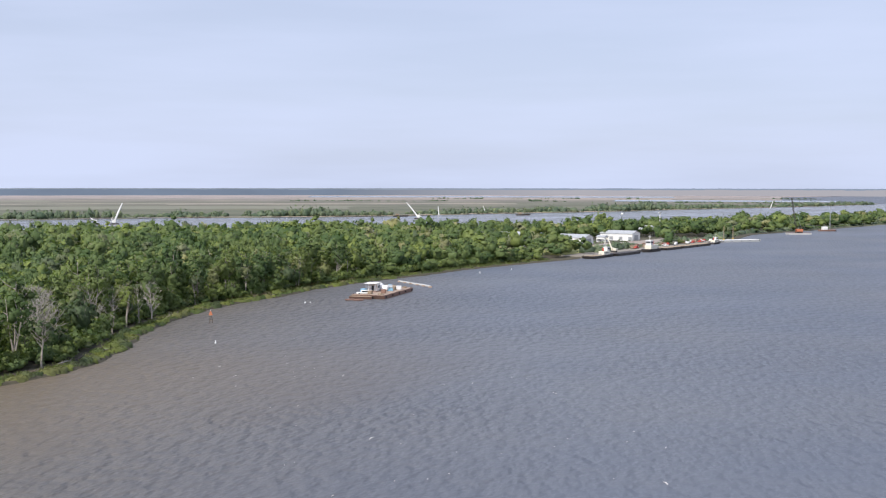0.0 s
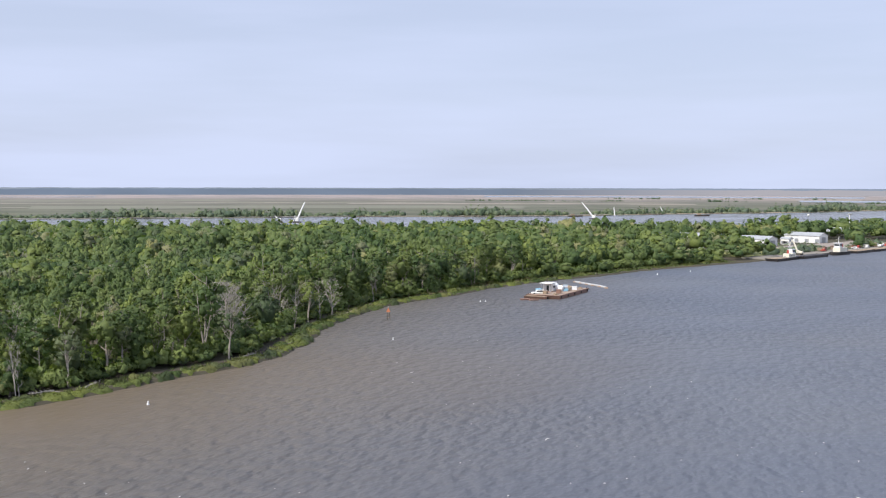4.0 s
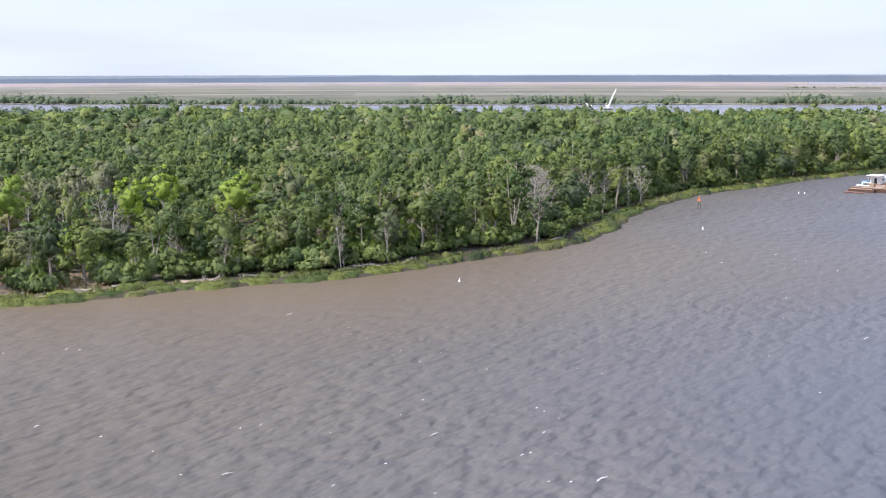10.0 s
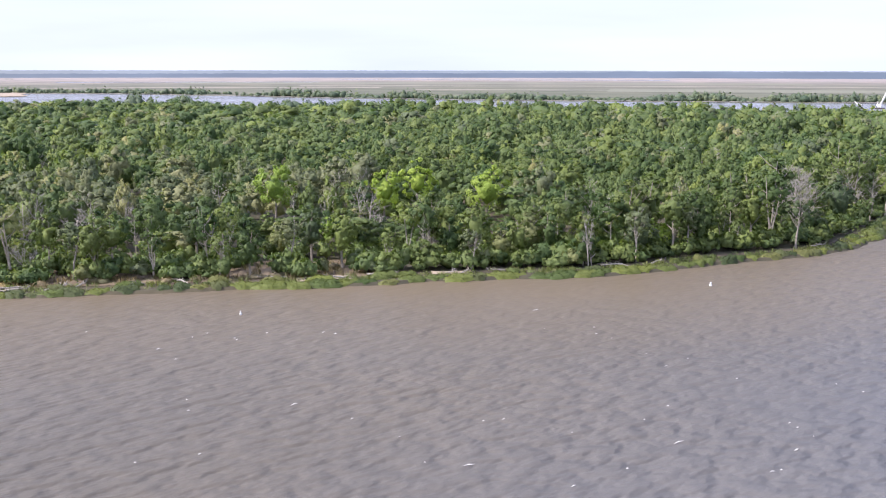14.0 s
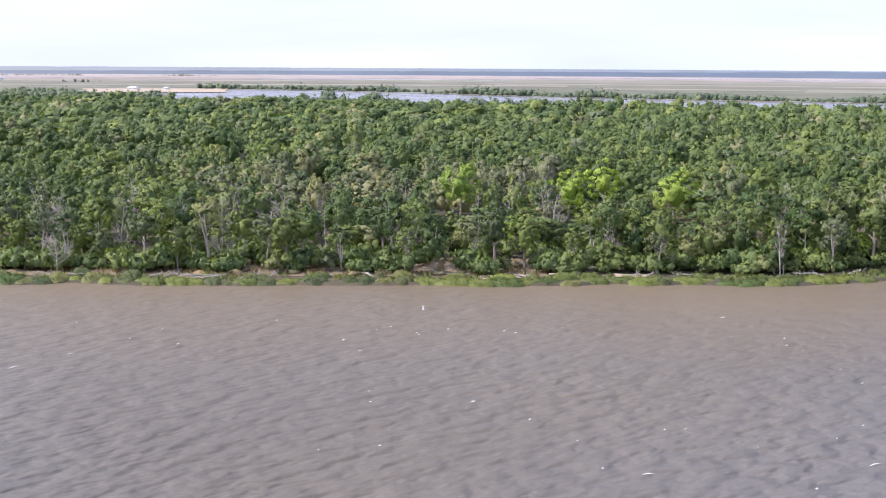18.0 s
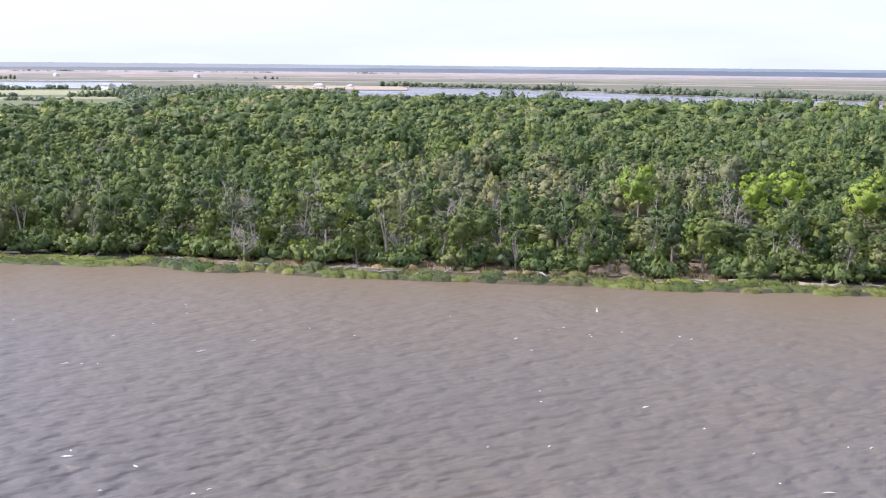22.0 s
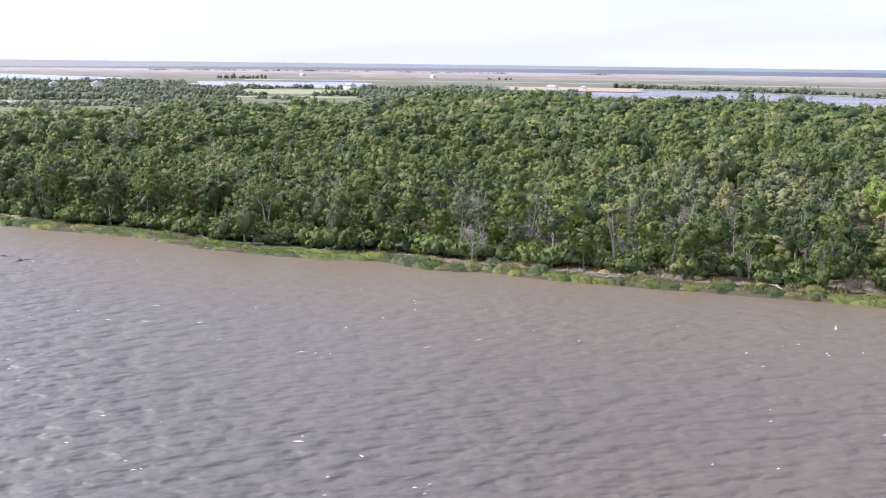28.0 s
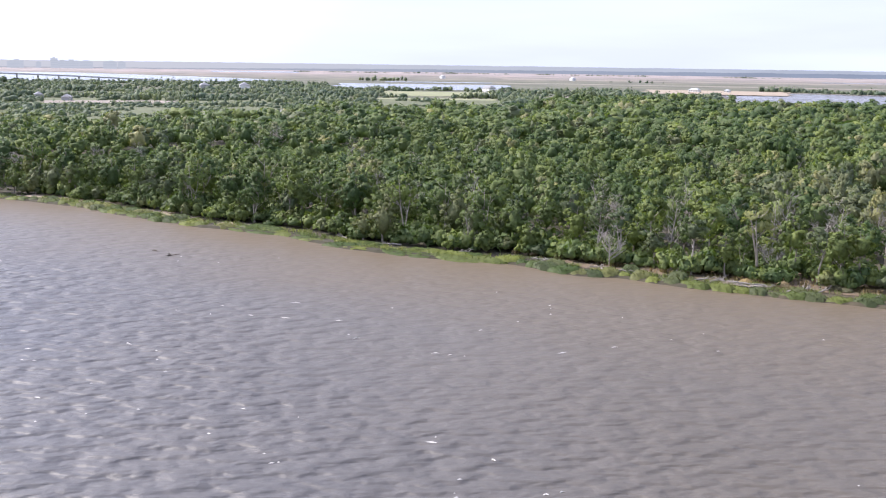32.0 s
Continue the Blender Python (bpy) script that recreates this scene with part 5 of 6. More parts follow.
logs = [driftwood(600 + i, (4, 5, 3.2, 6)[i], (0.18, 0.2, 0.15, 0.24)[i], (7, 9, 8, 12)[i]) for i in range(4)]
LOGS = [(-18.6, 0.5), (-26.5, 0.6), (-28.5, 0.5), (-29, 0.7), (-35.5, 0.5), (-37, 0.6), (-38, 0.5), (-41.3, 0.8), (-44, 0.5), (-45.5, 0.6), (-54.6, 0.5), (-58.5, 0.5), (-60.3, 0.3), (-60.9, 0.5), (-61.4, 0.2), (-61.6, 0.6), (-62.5, 0.7),
        (-63.5, 0.5), (-65, 0.7), (-67.4, 0.2), (-67.9, 0.4), (-68.3, 0.3), (-69, 0.6), (-72, 0.6), (-76, 0.7), (-80, 0.8), (-83, 0.7), (-52, 0.8), (-57, 0.7), (-47.5, 0.8)]
rl = random.Random(3)
for i, (az, f) in enumerate(LOGS):
    x, y, nx, ny = min(BANK, key=lambda b: abs(math.degrees(math.atan2(b[0], b[1])) - az))
    o = 1.0 + f * 7
    m = pose(x + nx * o, y + ny * o, 0.62, rl.uniform(-8, 8), 0, math.degrees(math.atan2(-nx, ny)) + rl.choice((0, 180)) + rl.uniform(-70, 70))
    if i < 4:
        logs[i].matrix_basis = m
        tagged(logs[i], "bleached driftwood trunk with broken limbs on the bank", "driftwood", "driftwood on the bank")
    else:
        copy_thing(logs[i % 4], m)

# pale sand pockets behind the grass, up the left reach of the bank
for i, (az, hw, o0, o1) in enumerate([(-92.5, 16, 4, 11), (-96.5, 20, 4, 12), (-88, 9, 4, 8), (-61.5, 6, 4, 7.5), (-44.8, 7, 4, 8), (-38, 6, 4, 7.5), (-13.5, 12, 4, 9), (-12, 10, 3, 7), (-8, 12, 4, 8)]):
    j = min(range(len(BANK)), key=lambda k: abs(math.degrees(math.atan2(BANK[k][0], BANK[k][1])) - az))
    seg = BANK[max(0, j - int(hw / 1.6)): j + int(hw / 1.6)]
    ring = [(x + nx * o0, y + ny * o0) for x, y, nx, ny in seg] + [(x + nx * o1, y + ny * o1) for x, y, nx, ny in seg[::-1]]
    bm = bmesh.new()
    vs = [bm.verts.new((x + 0.8 * noise.noise((x / 3, y / 3, 1)), y + 0.8 * noise.noise((x / 3, y / 3, 5)), 0.66)) for x, y in ring]
    es = [bm.edges.new((p, q)) for p, q in zip(vs, vs[1:] + vs[:1])]
    bmesh.ops.triangle_fill(bm, use_beauty=True, edges=es, normal=(0, 0, 1))
    tagged(part("sand", bm, M_SAND), "pale dry sand behind the marsh grass", "sand", kind="structure")


# ---- river marks ----
M_BUOY = plain("white buoy plastic", (0.82, 0.82, 0.80), 0.45, wear=0.15)
M_ORANGE = plain("faded orange paint", (0.55, 0.19, 0.09), 0.6, wear=0.3)
M_PILE = plain("dark creosoted timber", (0.10, 0.08, 0.06), 0.85, wear=0.4)
M_RUST = plain("rust red deck steel", (0.25, 0.145, 0.105), 0.75, wear=0.5, scale=0.5, grime=(0.12, 0.07, 0.05))
M_BLACKHULL = plain("black tarred hull", (0.035, 0.033, 0.032), 0.6, wear=0.4, grime=(0.10, 0.07, 0.05))
M_CREAM = plain("cream boat paint", (0.74, 0.69, 0.56), 0.5, wear=0.25)
M_BLUE = plain("light blue machine paint", (0.22, 0.42, 0.55), 0.5, wear=0.3)
M_RED = plain("dull red paint", (0.45, 0.07, 0.05), 0.55, wear=0.3)
M_TIMBER = plain("weathered timber", (0.34, 0.26, 0.18), 0.9, wear=0.5)
M_YELLOW = plain("ochre machine paint", (0.62, 0.42, 0.10), 0.55, wear=0.3)
M_TYRE = plain("black rubber", (0.02, 0.02, 0.02), 0.8, wear=0.2)
M_STEEL = plain("grey galvanised steel", (0.42, 0.43, 0.44), 0.5, metal=0.6, wear=0.3)
M_LAWN = plain("yellow green lawn", (0.28, 0.29, 0.10), 0.95, wear=0.4, scale=0.15)


def turned(profile, sides=12):
    """A solid of revolution from (radius, height) pairs."""
    bm = bmesh.new()
    rings = [[bm.verts.new((r * math.cos(k * math.tau / sides), r * math.sin(k * math.tau / sides), z)) for k in range(sides)] for r, z in profile]
    for r0, r1 in zip(rings, rings[1:]):
        for k in range(sides):
            bm.faces.new((r0[k], r0[(k + 1) % sides], r1[(k + 1) % sides], r1[k]))
    bm.faces.new(rings[-1])
    bm.faces.new(rings[0][::-1])
    return bm


def buoy(x, y, s=1.0, tilt=8):
    s *= 0.62
    t = empty("buoy", pose(x, y, 0, tilt, 0, 30))
    part("float", turned([(0.2 * s, -0.4), (0.42 * s, -0.2), (0.46 * s, 0.15), (0.40 * s, 0.45 * s), (0.30 * s, 0.55 * s)]), M_BUOY, t)
    part("column", turned([(0.28 * s, 0.5 * s), (0.24 * s, 1.25 * s), (0.16 * s, 1.4 * s)]), M_BUOY, t)
    return tagged(t, "white can buoy floating in the brown river", "buoy", "river buoys")


for x, y, s in [(-64.5, 306, 1.0), (-94.5, 206.9, 1.0), (-149.3, 128.9, 0.85), (19, 552, 1.2), (36.5, 574.6, 1.0), (108, 690, 1.2), (-52.4, 411, 0.9), (-50.5, 412, 0.8)]:
    buoy(x, y, s)


def beacon(x, y):
    """A day beacon: braced piles, a platform and an orange board."""
    t = empty("day_beacon", pose(x, y, 0, 0, 0, 10) @ Matrix.Scale(0.85, 4))
    for a in range(3):
        c, s = math.cos(a * 2.094), math.sin(a * 2.094)
        part("pile", tube(bmesh.new(), [(c * 0.9, s * 0.9, -1.2), (c * 0.35, s * 0.35, 3.0)], [0.16, 0.13], 7), M_PILE, t)
    for z, r in ((0.9, 0.65), (2.0, 0.5)):
        part("brace", tube(bmesh.new(), [(math.cos(k * 2.094) * r, math.sin(k * 2.094) * r, z) for k in (0, 1, 2, 0)], [0.06] * 4, 4), M_TIMBER, t)
    part("platform", boxed(-0.6, 0.6, -0.6, 0.6, 2.95, 3.1), M_TIMBER, t)
    bm = bmesh.new()
    for sgn in (-0.12, 0.12):
        vs = [bm.verts.new(p) for p in ((-0.8, sgn, 3.1), (0.8, sgn, 3.1), (0.0, sgn, 4.9))]
        bm.faces.new(vs if sgn < 0 else vs[::-1])
    bm.verts.ensure_lookup_table()
    for a, b in ((0, 1), (1, 2), (2, 0)):
        bm.faces.new((bm.verts[a], bm.verts[b], bm.verts[b + 3], bm.verts[a + 3]))
    part("day_board", bm, M_ORANGE, t, "orange triangular board")
    part("lamp", turned([(0.1, 4.85), (0.14, 5.0), (0.1, 5.2)]), M_BUOY, t)
    return tagged(t, "orange triangular day beacon on dark timber piles", "beacon")


beacon(-75.6, 351.5)
snag = part("snag", limbs(900, 5.0, 3.0, base=0.28, count=3, start=0.4), M_PILE)
snag.matrix_basis = pose(-258.1, -1.5, -0.25, 82, 0, 40)
tagged(snag, "dark waterlogged tree stump breaking the river surface", "stump")
snag2 = part("snag", limbs(901, 2.6, 1.6, base=0.3, count=2, start=0.4), M_PILE)
snag2.matrix_basis = pose(-262.5, -6.0, -0.2, 80, 0, -30)
tagged(snag2, "short dark stump awash in the river", "stump")


# ---- boats, barges and cranes ----
def hull(length, beam, height, bow=0.25, draft=0.6, sheer=0.15):
    """A hull along +x with a raked, rounded bow."""
    bm = bmesh.new()
    n = 8
    rings = []
    for i in range(n + 1):
        f = i / n
        x = (f - 0.5) * length
        w = beam / 2
        if f > 1 - bow:
            g = (f - (1 - bow)) / bow
            w *= max(0.12, math.sqrt(max(0, 1 - g * g)))
        if f < 0.1:
            w *= 0.9
        up = sheer * height * max(0, f - 0.5) * 2
        rings.append([bm.verts.new(p) for p in ((x, -w, height + up), (x - 0.03 * length * f, -w * 0.85, -draft), (x - 0.03 * length * f, w * 0.85, -draft), (x, w, height + up))])
    for r0, r1 in zip(rings, rings[1:]):
        for k in range(4):
            bm.faces.new((r0[k], r0[(k + 1) % 4], r1[(k + 1) % 4], r1[k]))
    bm.faces.new(rings[0])
    bm.faces.new(rings[-1][::-1])
    bmesh.ops.recalc_face_normals(bm, faces=bm.faces)
    return bm


def tug(x, y, turn, s, label, paint=M_CREAM):
    t = empty("tugboat", pose(x, y, 0, 0, 0, turn) @ Matrix.Scale(s, 4))
    part("hull", hull(20, 6.4, 1.7, 0.35), M_BLACKHULL, t)
    part("rubbing_strake", boxed(-9.6, 6.0, -3.32, 3.32, 1.25, 1.45), M_TYRE, t)
    part("deckhouse", boxed(-6.5, 3.2, -2.2, 2.2, 1.6, 4.2, bevel=0.15), paint, t)
    wh = part("wheelhouse", boxed(-0.8, 3.0, -1.7, 1.7, 4.2, 6.8, bevel=0.15), M_WHITE, t)
    part("roof", boxed(-1.1, 3.4, -2.0, 2.0, 6.8, 7.0), M_WHITE, wh)
    for yy in (-1.72, 1.72):
        part("window", boxed(-0.4, 2.6, yy - 0.04, yy + 0.04, 5.3, 6.3), M_DARKGLASS, wh)
    part("window", boxed(2.98, 3.06, -1.4, 1.4, 5.3, 6.3), M_DARKGLASS, wh)
    for i in range(4):
        part("porthole", boxed(-5.8 + i * 2, -5.0 + i * 2, -2.26, -2.18, 2.7, 3.4), M_DARKGLASS, t)
    part("funnel", turned([(0.7, 4.1), (0.6, 6.3), (0.65, 6.5)], 10), M_RED, t).matrix_basis = pose(-3.8, 0, 0)
    mast = part("mast", tube(bmesh.new(), [(0.6, 0, 6.9), (0.4, 0, 10.5)], [0.14, 0.07], 6), M_WHITE, t)
    part("crosstree", tube(bmesh.new(), [(0.5, -1.2, 9.2), (0.5, 1.2, 9.2)], [0.06, 0.06], 5), M_WHITE, mast)
    part("towing_bitt", boxed(-7.9, -7.5, -0.7, 0.7, 1.6, 2.5), M_STEEL, t)
    return tagged(t, label, "tugboat")


def deck_barge(x, y, turn, length, beam, height, side, top, label):
    t = empty("barge", pose(x, y, 0, 0, 0, turn))
    bm = bmesh.new()
    h, l, b = height, length / 2, beam / 2
    vs = [bm.verts.new(p) for p in ((-l, -b, h), (l, -b, h), (l, b, h), (-l, b, h), (-l + h, -b, -0.7), (l - h, -b, -0.7), (l - h, b, -0.7), (-l + h, b, -0.7))]
    for f in ((0, 1, 2, 3), (0, 4, 5, 1), (1, 5, 6, 2), (2, 6, 7, 3), (3, 7, 4, 0), (7, 6, 5, 4)):
        bm.faces.new([vs[i] for i in f])
    part("hull", bm, side, t)
    part("deck", boxed(-l + 0.25, l - 0.25, -b + 0.25, b - 0.25, h - 0.05, h + 0.06), top, t)
    for sx in (-1, 1):
        for sy in (-1, 1):
            part("bollard", tube(bmesh.new(), [(sx * (l - 1.2), sy * (b - 0.6), h), (sx * (l - 1.2), sy * (b - 0.6), h + 0.5)], [0.16, 0.18], 7), M_BLACKHULL, t)
    for i in range(5):
        part("fender", tube(bmesh.new(), [(-l + 2 + i * (2 * l - 4) / 4, -b - 0.12, h - 0.3), (-l + 2 + i * (2 * l - 4) / 4, -b - 0.12, h - 1.1)], [0.28, 0.28], 8), M_TYRE, t)
    return tagged(t, label, "barge")


def lattice(a, b, w0, w1, n, r=0.06):
    """A four legged lattice boom from a to b."""
    a, b = Vector(a), Vector(b)
    d = (b - a).normalized()
    u = d.cross(Vector((0, 0, 1)))
    u = (u if u.length > 0.05 else Vector((1, 0, 0))).normalized()
    v = d.cross(u)
    bm = bmesh.new()
    cs = ((1, 1), (1, -1), (-1, -1), (-1, 1))
    at = lambda i, c: a.lerp(b, i / n) + (u * c[0] + v * c[1]) * (w0 + (w1 - w0) * i / n) / 2
    for c in cs:
        tube(bm, [at(0, c), at(n, c)], [r, r], 4)
    for i in range(n):
        for k in range(4):
            tube(bm, [at(i, cs[k]), at(i + 1, cs[(k + 1) % 4])], [r * 0.6, r * 0.6], 3, False)
    return bm


# the work barge near the bank
M_DECK = plain("dusty tan deck planks", (0.36, 0.265, 0.20), 0.85, wear=0.5, scale=0.5)
BX, BY = -24.5, 444.0
TURN = 73.0
work = deck_barge(BX, BY, TURN, 36, 14, 1.5, M_RUST, M_DECK, "rust red work barge loaded with machinery near the bank")
base = Matrix.Translation((BX, BY, 1.56)) @ pose(0, 0, 0, 0, 0, TURN)


def on_barge(name, u, v, turn=0, z=0):
    return empty(name, base @ pose(u, v, z, 0, 0, turn))


t = on_barge("deck_cabin", -3.5, 3.0)
part("floor", boxed(-3.0, 2.6, -2.2, 2.2, 0, 0.2), M_RUST, t)
for sx in (-2.8, 2.4):
    for sy in (-2.0, 2.0):
        part("post", boxed(sx - 0.12, sx + 0.12, sy - 0.12, sy + 0.12, 0.2, 3.4), M_STEEL, t)
part("wall", boxed(-0.6, 2.5, -2.1, 2.1, 0.2, 3.3, bevel=0.08), M_WHITE, t)
part("roof", boxed(-3.4, 3.0, -2.6, 2.6, 3.4, 3.62, bevel=0.05), M_WHITE, t)
part("door", boxed(-0.66, -0.56, -0.5, 0.5, 0.3, 2.4), M_DARKGLASS, t, "dark doorway")
for i in range(2):
    part("window", boxed(0.0 + i * 1.2, 0.8 + i * 1.2, -2.16, -2.06, 1.4, 2.4), M_DARKGLASS, t)
part("exhaust", tube(bmesh.new(), [(1.8, 1.2, 3.6), (1.8, 1.2, 5.0), (2.2, 1.2, 5.3)], [0.14, 0.14, 0.12], 8), M_BLACKHULL, t)
tagged(t, "white roofed deck shelter on the work barge", "cabin")
for i, (u, v, w, d, h, m, lab) in enumerate(((-11, 4.2, 2.6, 2.0, 1.7, M_BLUE, "light blue generator box on the work barge"), (-13.5, 0.5, 2.2, 1.6, 1.2, M_TIMBER, "brown tool chest on the work barge"),
                                             (-9, -3.5, 3.0, 1.8, 1.4, M_RUST, "rusty anchor bin on the work barge"), (6.5, -4.6, 2.0, 2.0, 1.5, M_WHITE, "white pump box on the work barge"), (15.2, 2.5, 2.4, 1.8, 1.1, M_TIMBER, "brown timber chest on the work barge"))):
    t = on_barge("deck_box", u, v, 8 * i)
    part("box", boxed(-w / 2, w / 2, -d / 2, d / 2, 0.1, h, bevel=0.06), m, t)
    part("lid", boxed(-w / 2 - 0.05, w / 2 + 0.05, -d / 2 - 0.05, d / 2 + 0.05, h, h + 0.1), m, t)
    for s in (-1, 1):
        part("skid", boxed(s * w * 0.3 - 0.12, s * w * 0.3 + 0.12, -d / 2, d / 2, 0, 0.12), M_TIMBER, t)
    tagged(t, lab, "box")
for u, v in ((-15.5, -4.5), (14.5, -4.5), (2.5, 5.2)):
    t = on_barge("rope_coil", u, v)
    bm = bmesh.new()
    for k in range(3):
        tube(bm, [(math.cos(a * math.tau / 12) * (0.75 - 0.05 * k), math.sin(a * math.tau / 12) * (0.75 - 0.05 * k), 0.12 + 0.2 * k) for a in range(13)], [0.11] * 13, 6)
    part("coil", bm, M_TIMBER, t)
    tagged(t, "coil of thick brown rope on the barge deck", "rope")
t = on_barge("winch", 1.5, -2.5, 20)
part("frame", boxed(-2, 2, -1.2, 1.2, 0, 1.0, bevel=0.08), M_BLUE, t)
part("drum", tube(bmesh.new(), [(0, -1.0, 1.5), (0, 1.0, 1.5)], [0.9, 0.9], 12), M_STEEL, t)
part("engine", boxed(0.9, 2.0, -0.9, 0.9, 1.0, 2.4, bevel=0.1), M_BLUE, t)
tagged(t, "light blue deck winch on the work barge", "winch")
for u, v, L, w in ((4.0, 2.6, 5.0, 1.3), (-0.5, -0.2, 4.0, 1.2)):
    t = on_barge("tank", u, v, 90 if w < 1.25 else 15)
    part("shell", tube(bmesh.new(), [(-L / 2 - 0.3, 0, w), (-L / 2, 0, w), (L / 2, 0, w), (L / 2 + 0.3, 0, w)], [w * 0.5, w, w, w * 0.5], 14), M_WHITE, t)
    for s in (-1, 1):
        part("saddle", boxed(s * L * 0.3 - 0.2, s * L * 0.3 + 0.2, -w * 0.9, w * 0.9, 0, w * 0.8), M_STEEL, t)
    tagged(t, "white cylindrical tank on the work barge", "tank")
for i, (u, v, a) in enumerate(((8, -2, 10), (10, 2.5, -25), (13, -1, 60), (12, 4, 5))):
    t = on_barge("pipe_stack", u, v, a)
    for k in range(5):
        z = 0.28 if k < 3 else 0.75
        o = (-0.6, 0, 0.6, -0.3, 0.3)[k]
        part("pipe", tube(bmesh.new(), [(-2.5, o, z), (2.5, o, z)], [0.27, 0.27], 8), M_YELLOW if i % 2 else M_TIMBER, t)
    tagged(t, "stack of rusty yellow pipes on the work barge" if i % 2 else "stack of brown timber piles on the work barge", "pipes")


def vehicle(m, paint, label, long=5.2, van=False, name="pickup"):
    t = empty(name, m)
    part("body", boxed(-long / 2, long / 2, -0.95, 0.95, 0.45, 1.05, bevel=0.12), paint, t)
    c = part("cab", boxed(-long / 2 + (0.3 if van else 1.9), long / 2 - 1.3, -0.88, 0.88, 1.0, 2.1 if van else 1.85, bevel=0.18), paint, t)
    part("windscreen", boxed(long / 2 - 1.34, long / 2 - 1.22, -0.75, 0.75, 1.2, 1.75), M_DARKGLASS, c)
    for s in (-0.9, 0.9):
        part("side_window", boxed(-long / 2 + 2.1, long / 2 - 1.6, s - 0.04, s + 0.04, 1.2, 1.72), M_DARKGLASS, c)
    for sx in (-1, 1):
        for sy in (-1, 1):
            part("wheel", tube(bmesh.new(), [(sx * long * 0.32, sy * 0.8, 0.38), (sx * long * 0.32, sy * 1.0, 0.38)], [0.38, 0.38], 12), M_TYRE, t)
    return tagged(t, label, "pickup" if not van else "van")


deck_barge(-31.5, 431, 80, 12, 9, 1.1, M_RUST, M_TIMBER, "low brown pontoon moored beside the work barge")
vehicle(Matrix.Translation((-31.5, 432, 1.17)) @ pose(0, 0, 0, 0, 0, 10), M_WHITE, "white flatbed truck parked on the pontoon", 6.0)
for dx, dy in ((-3.2, -8), (0.2, -9)):
    t = empty("float", pose(-33 + dx, 430 + dy, 0, 0, 0, 20))
    part("deck", boxed(-1.8, 1.8, -1.0, 1.0, 0.25, 0.5, bevel=0.06), M_RUST, t)
    for s in (-0.6, 0.6):
        part("tank", tube(bmesh.new(), [(-1.8, s, 0.1), (1.8, s, 0.1)], [0.35, 0.35], 8), M_RUST, t)
    tagged(t, "small rust red work float beside the pontoon", "float")
t = empty("dredge_pipe", pose(0, 0, 0))
line = [(-20, 503, 0.2), (-14, 492, 0.2), (-8, 482, 0.25), (-5.5, 476, 0.25)]
part("pipe", tube(bmesh.new(), line, [0.55] * 4, 8), M_CONCRETE, t)
for i in range(6):
    p = Vector(line[0]).lerp(Vector(line[3]), i / 5)
    part("pontoon", boxed(p.x - 0.9, p.x + 0.9, p.y - 1.6, p.y + 1.6, -0.4, 0.45, bevel=0.1), M_DECK, t)
tagged(t, "grey floating pipeline on pontoons beside the barge", "pipeline")


def crane_barge(x, y, turn, length, boom, paint, label, reach):
    t = empty("crane_barge", pose(x, y, 0, 0, 0, turn))
    part("hull", boxed(-length / 2, length / 2, -5, 5, -0.6, 1.5, bevel=0.15), M_CONCRETE, t)
    part("deck", boxed(-length / 2 + 0.3, length / 2 - 0.3, -4.7, 4.7, 1.5, 1.62), M_RUST, t)
    for s in (-1, 1):
        part("crawler", boxed(-3, 3, s * 2 - 0.55, s * 2 + 0.55, 1.6, 2.7, bevel=0.3), M_BLACKHULL, t)
    part("house", boxed(-3.6, 2.2, -1.8, 1.8, 2.8, 5.2, bevel=0.15), paint, t)
    c = part("cab", boxed(0.6, 2.6, -2.4, -0.9, 2.9, 5.0, bevel=0.1), paint, t)
    part("window", boxed(2.56, 2.66, -2.2, -1.1, 3.6, 4.8), M_DARKGLASS, c)
    b = part("boom", lattice((1.8, 0, 3.4), (1.8 + reach, 0, boom), 1.4, 0.8, 14, 0.12), M_BLACKHULL, t)
    part("gantry", tube(bmesh.new(), [(-3, 0, 5), (-1.5, 0, 9), (1.0, 0, 5)], [0.15] * 3, 5), M_STEEL, t)
    for yy in (-0.3, 0.3):
        part("stay", tube(bmesh.new(), [(-1.5, yy, 9), (1.8 + reach, yy * 0.5, boom)], [0.05, 0.05], 3), M_STEEL, t)
    part("hoist_rope", tube(bmesh.new(), [(1.8 + reach, 0, boom), (1.8 + reach, 0, 4.5)], [0.05, 0.05], 3), M_STEEL, t)
    return tagged(t, label, "crane barge")


crane_barge(326, 992, 185, 21, 33.5, M_ORANGE, "floating crane with an orange house and dark lattice boom", 5.5)
t = empty("work_boat", pose(379, 1066, 0, 0, 0, 10))
part("hull", hull(18, 6, 1.5), M_RUST, t)
part("cabin", boxed(-6, -1, -2, 2, 1.5, 4.6, bevel=0.2), M_WHITE, t)
part("window", boxed(-1.04, -0.94, -1.6, 1.6, 3.0, 4.2), M_DARKGLASS, t)
part("mast", lattice((2, 0, 1.5), (2.5, 0, 24), 0.9, 0.4, 12, 0.06), M_STEEL, t)
tagged(t, "work boat with a white cabin and a tall thin mast", "boat")


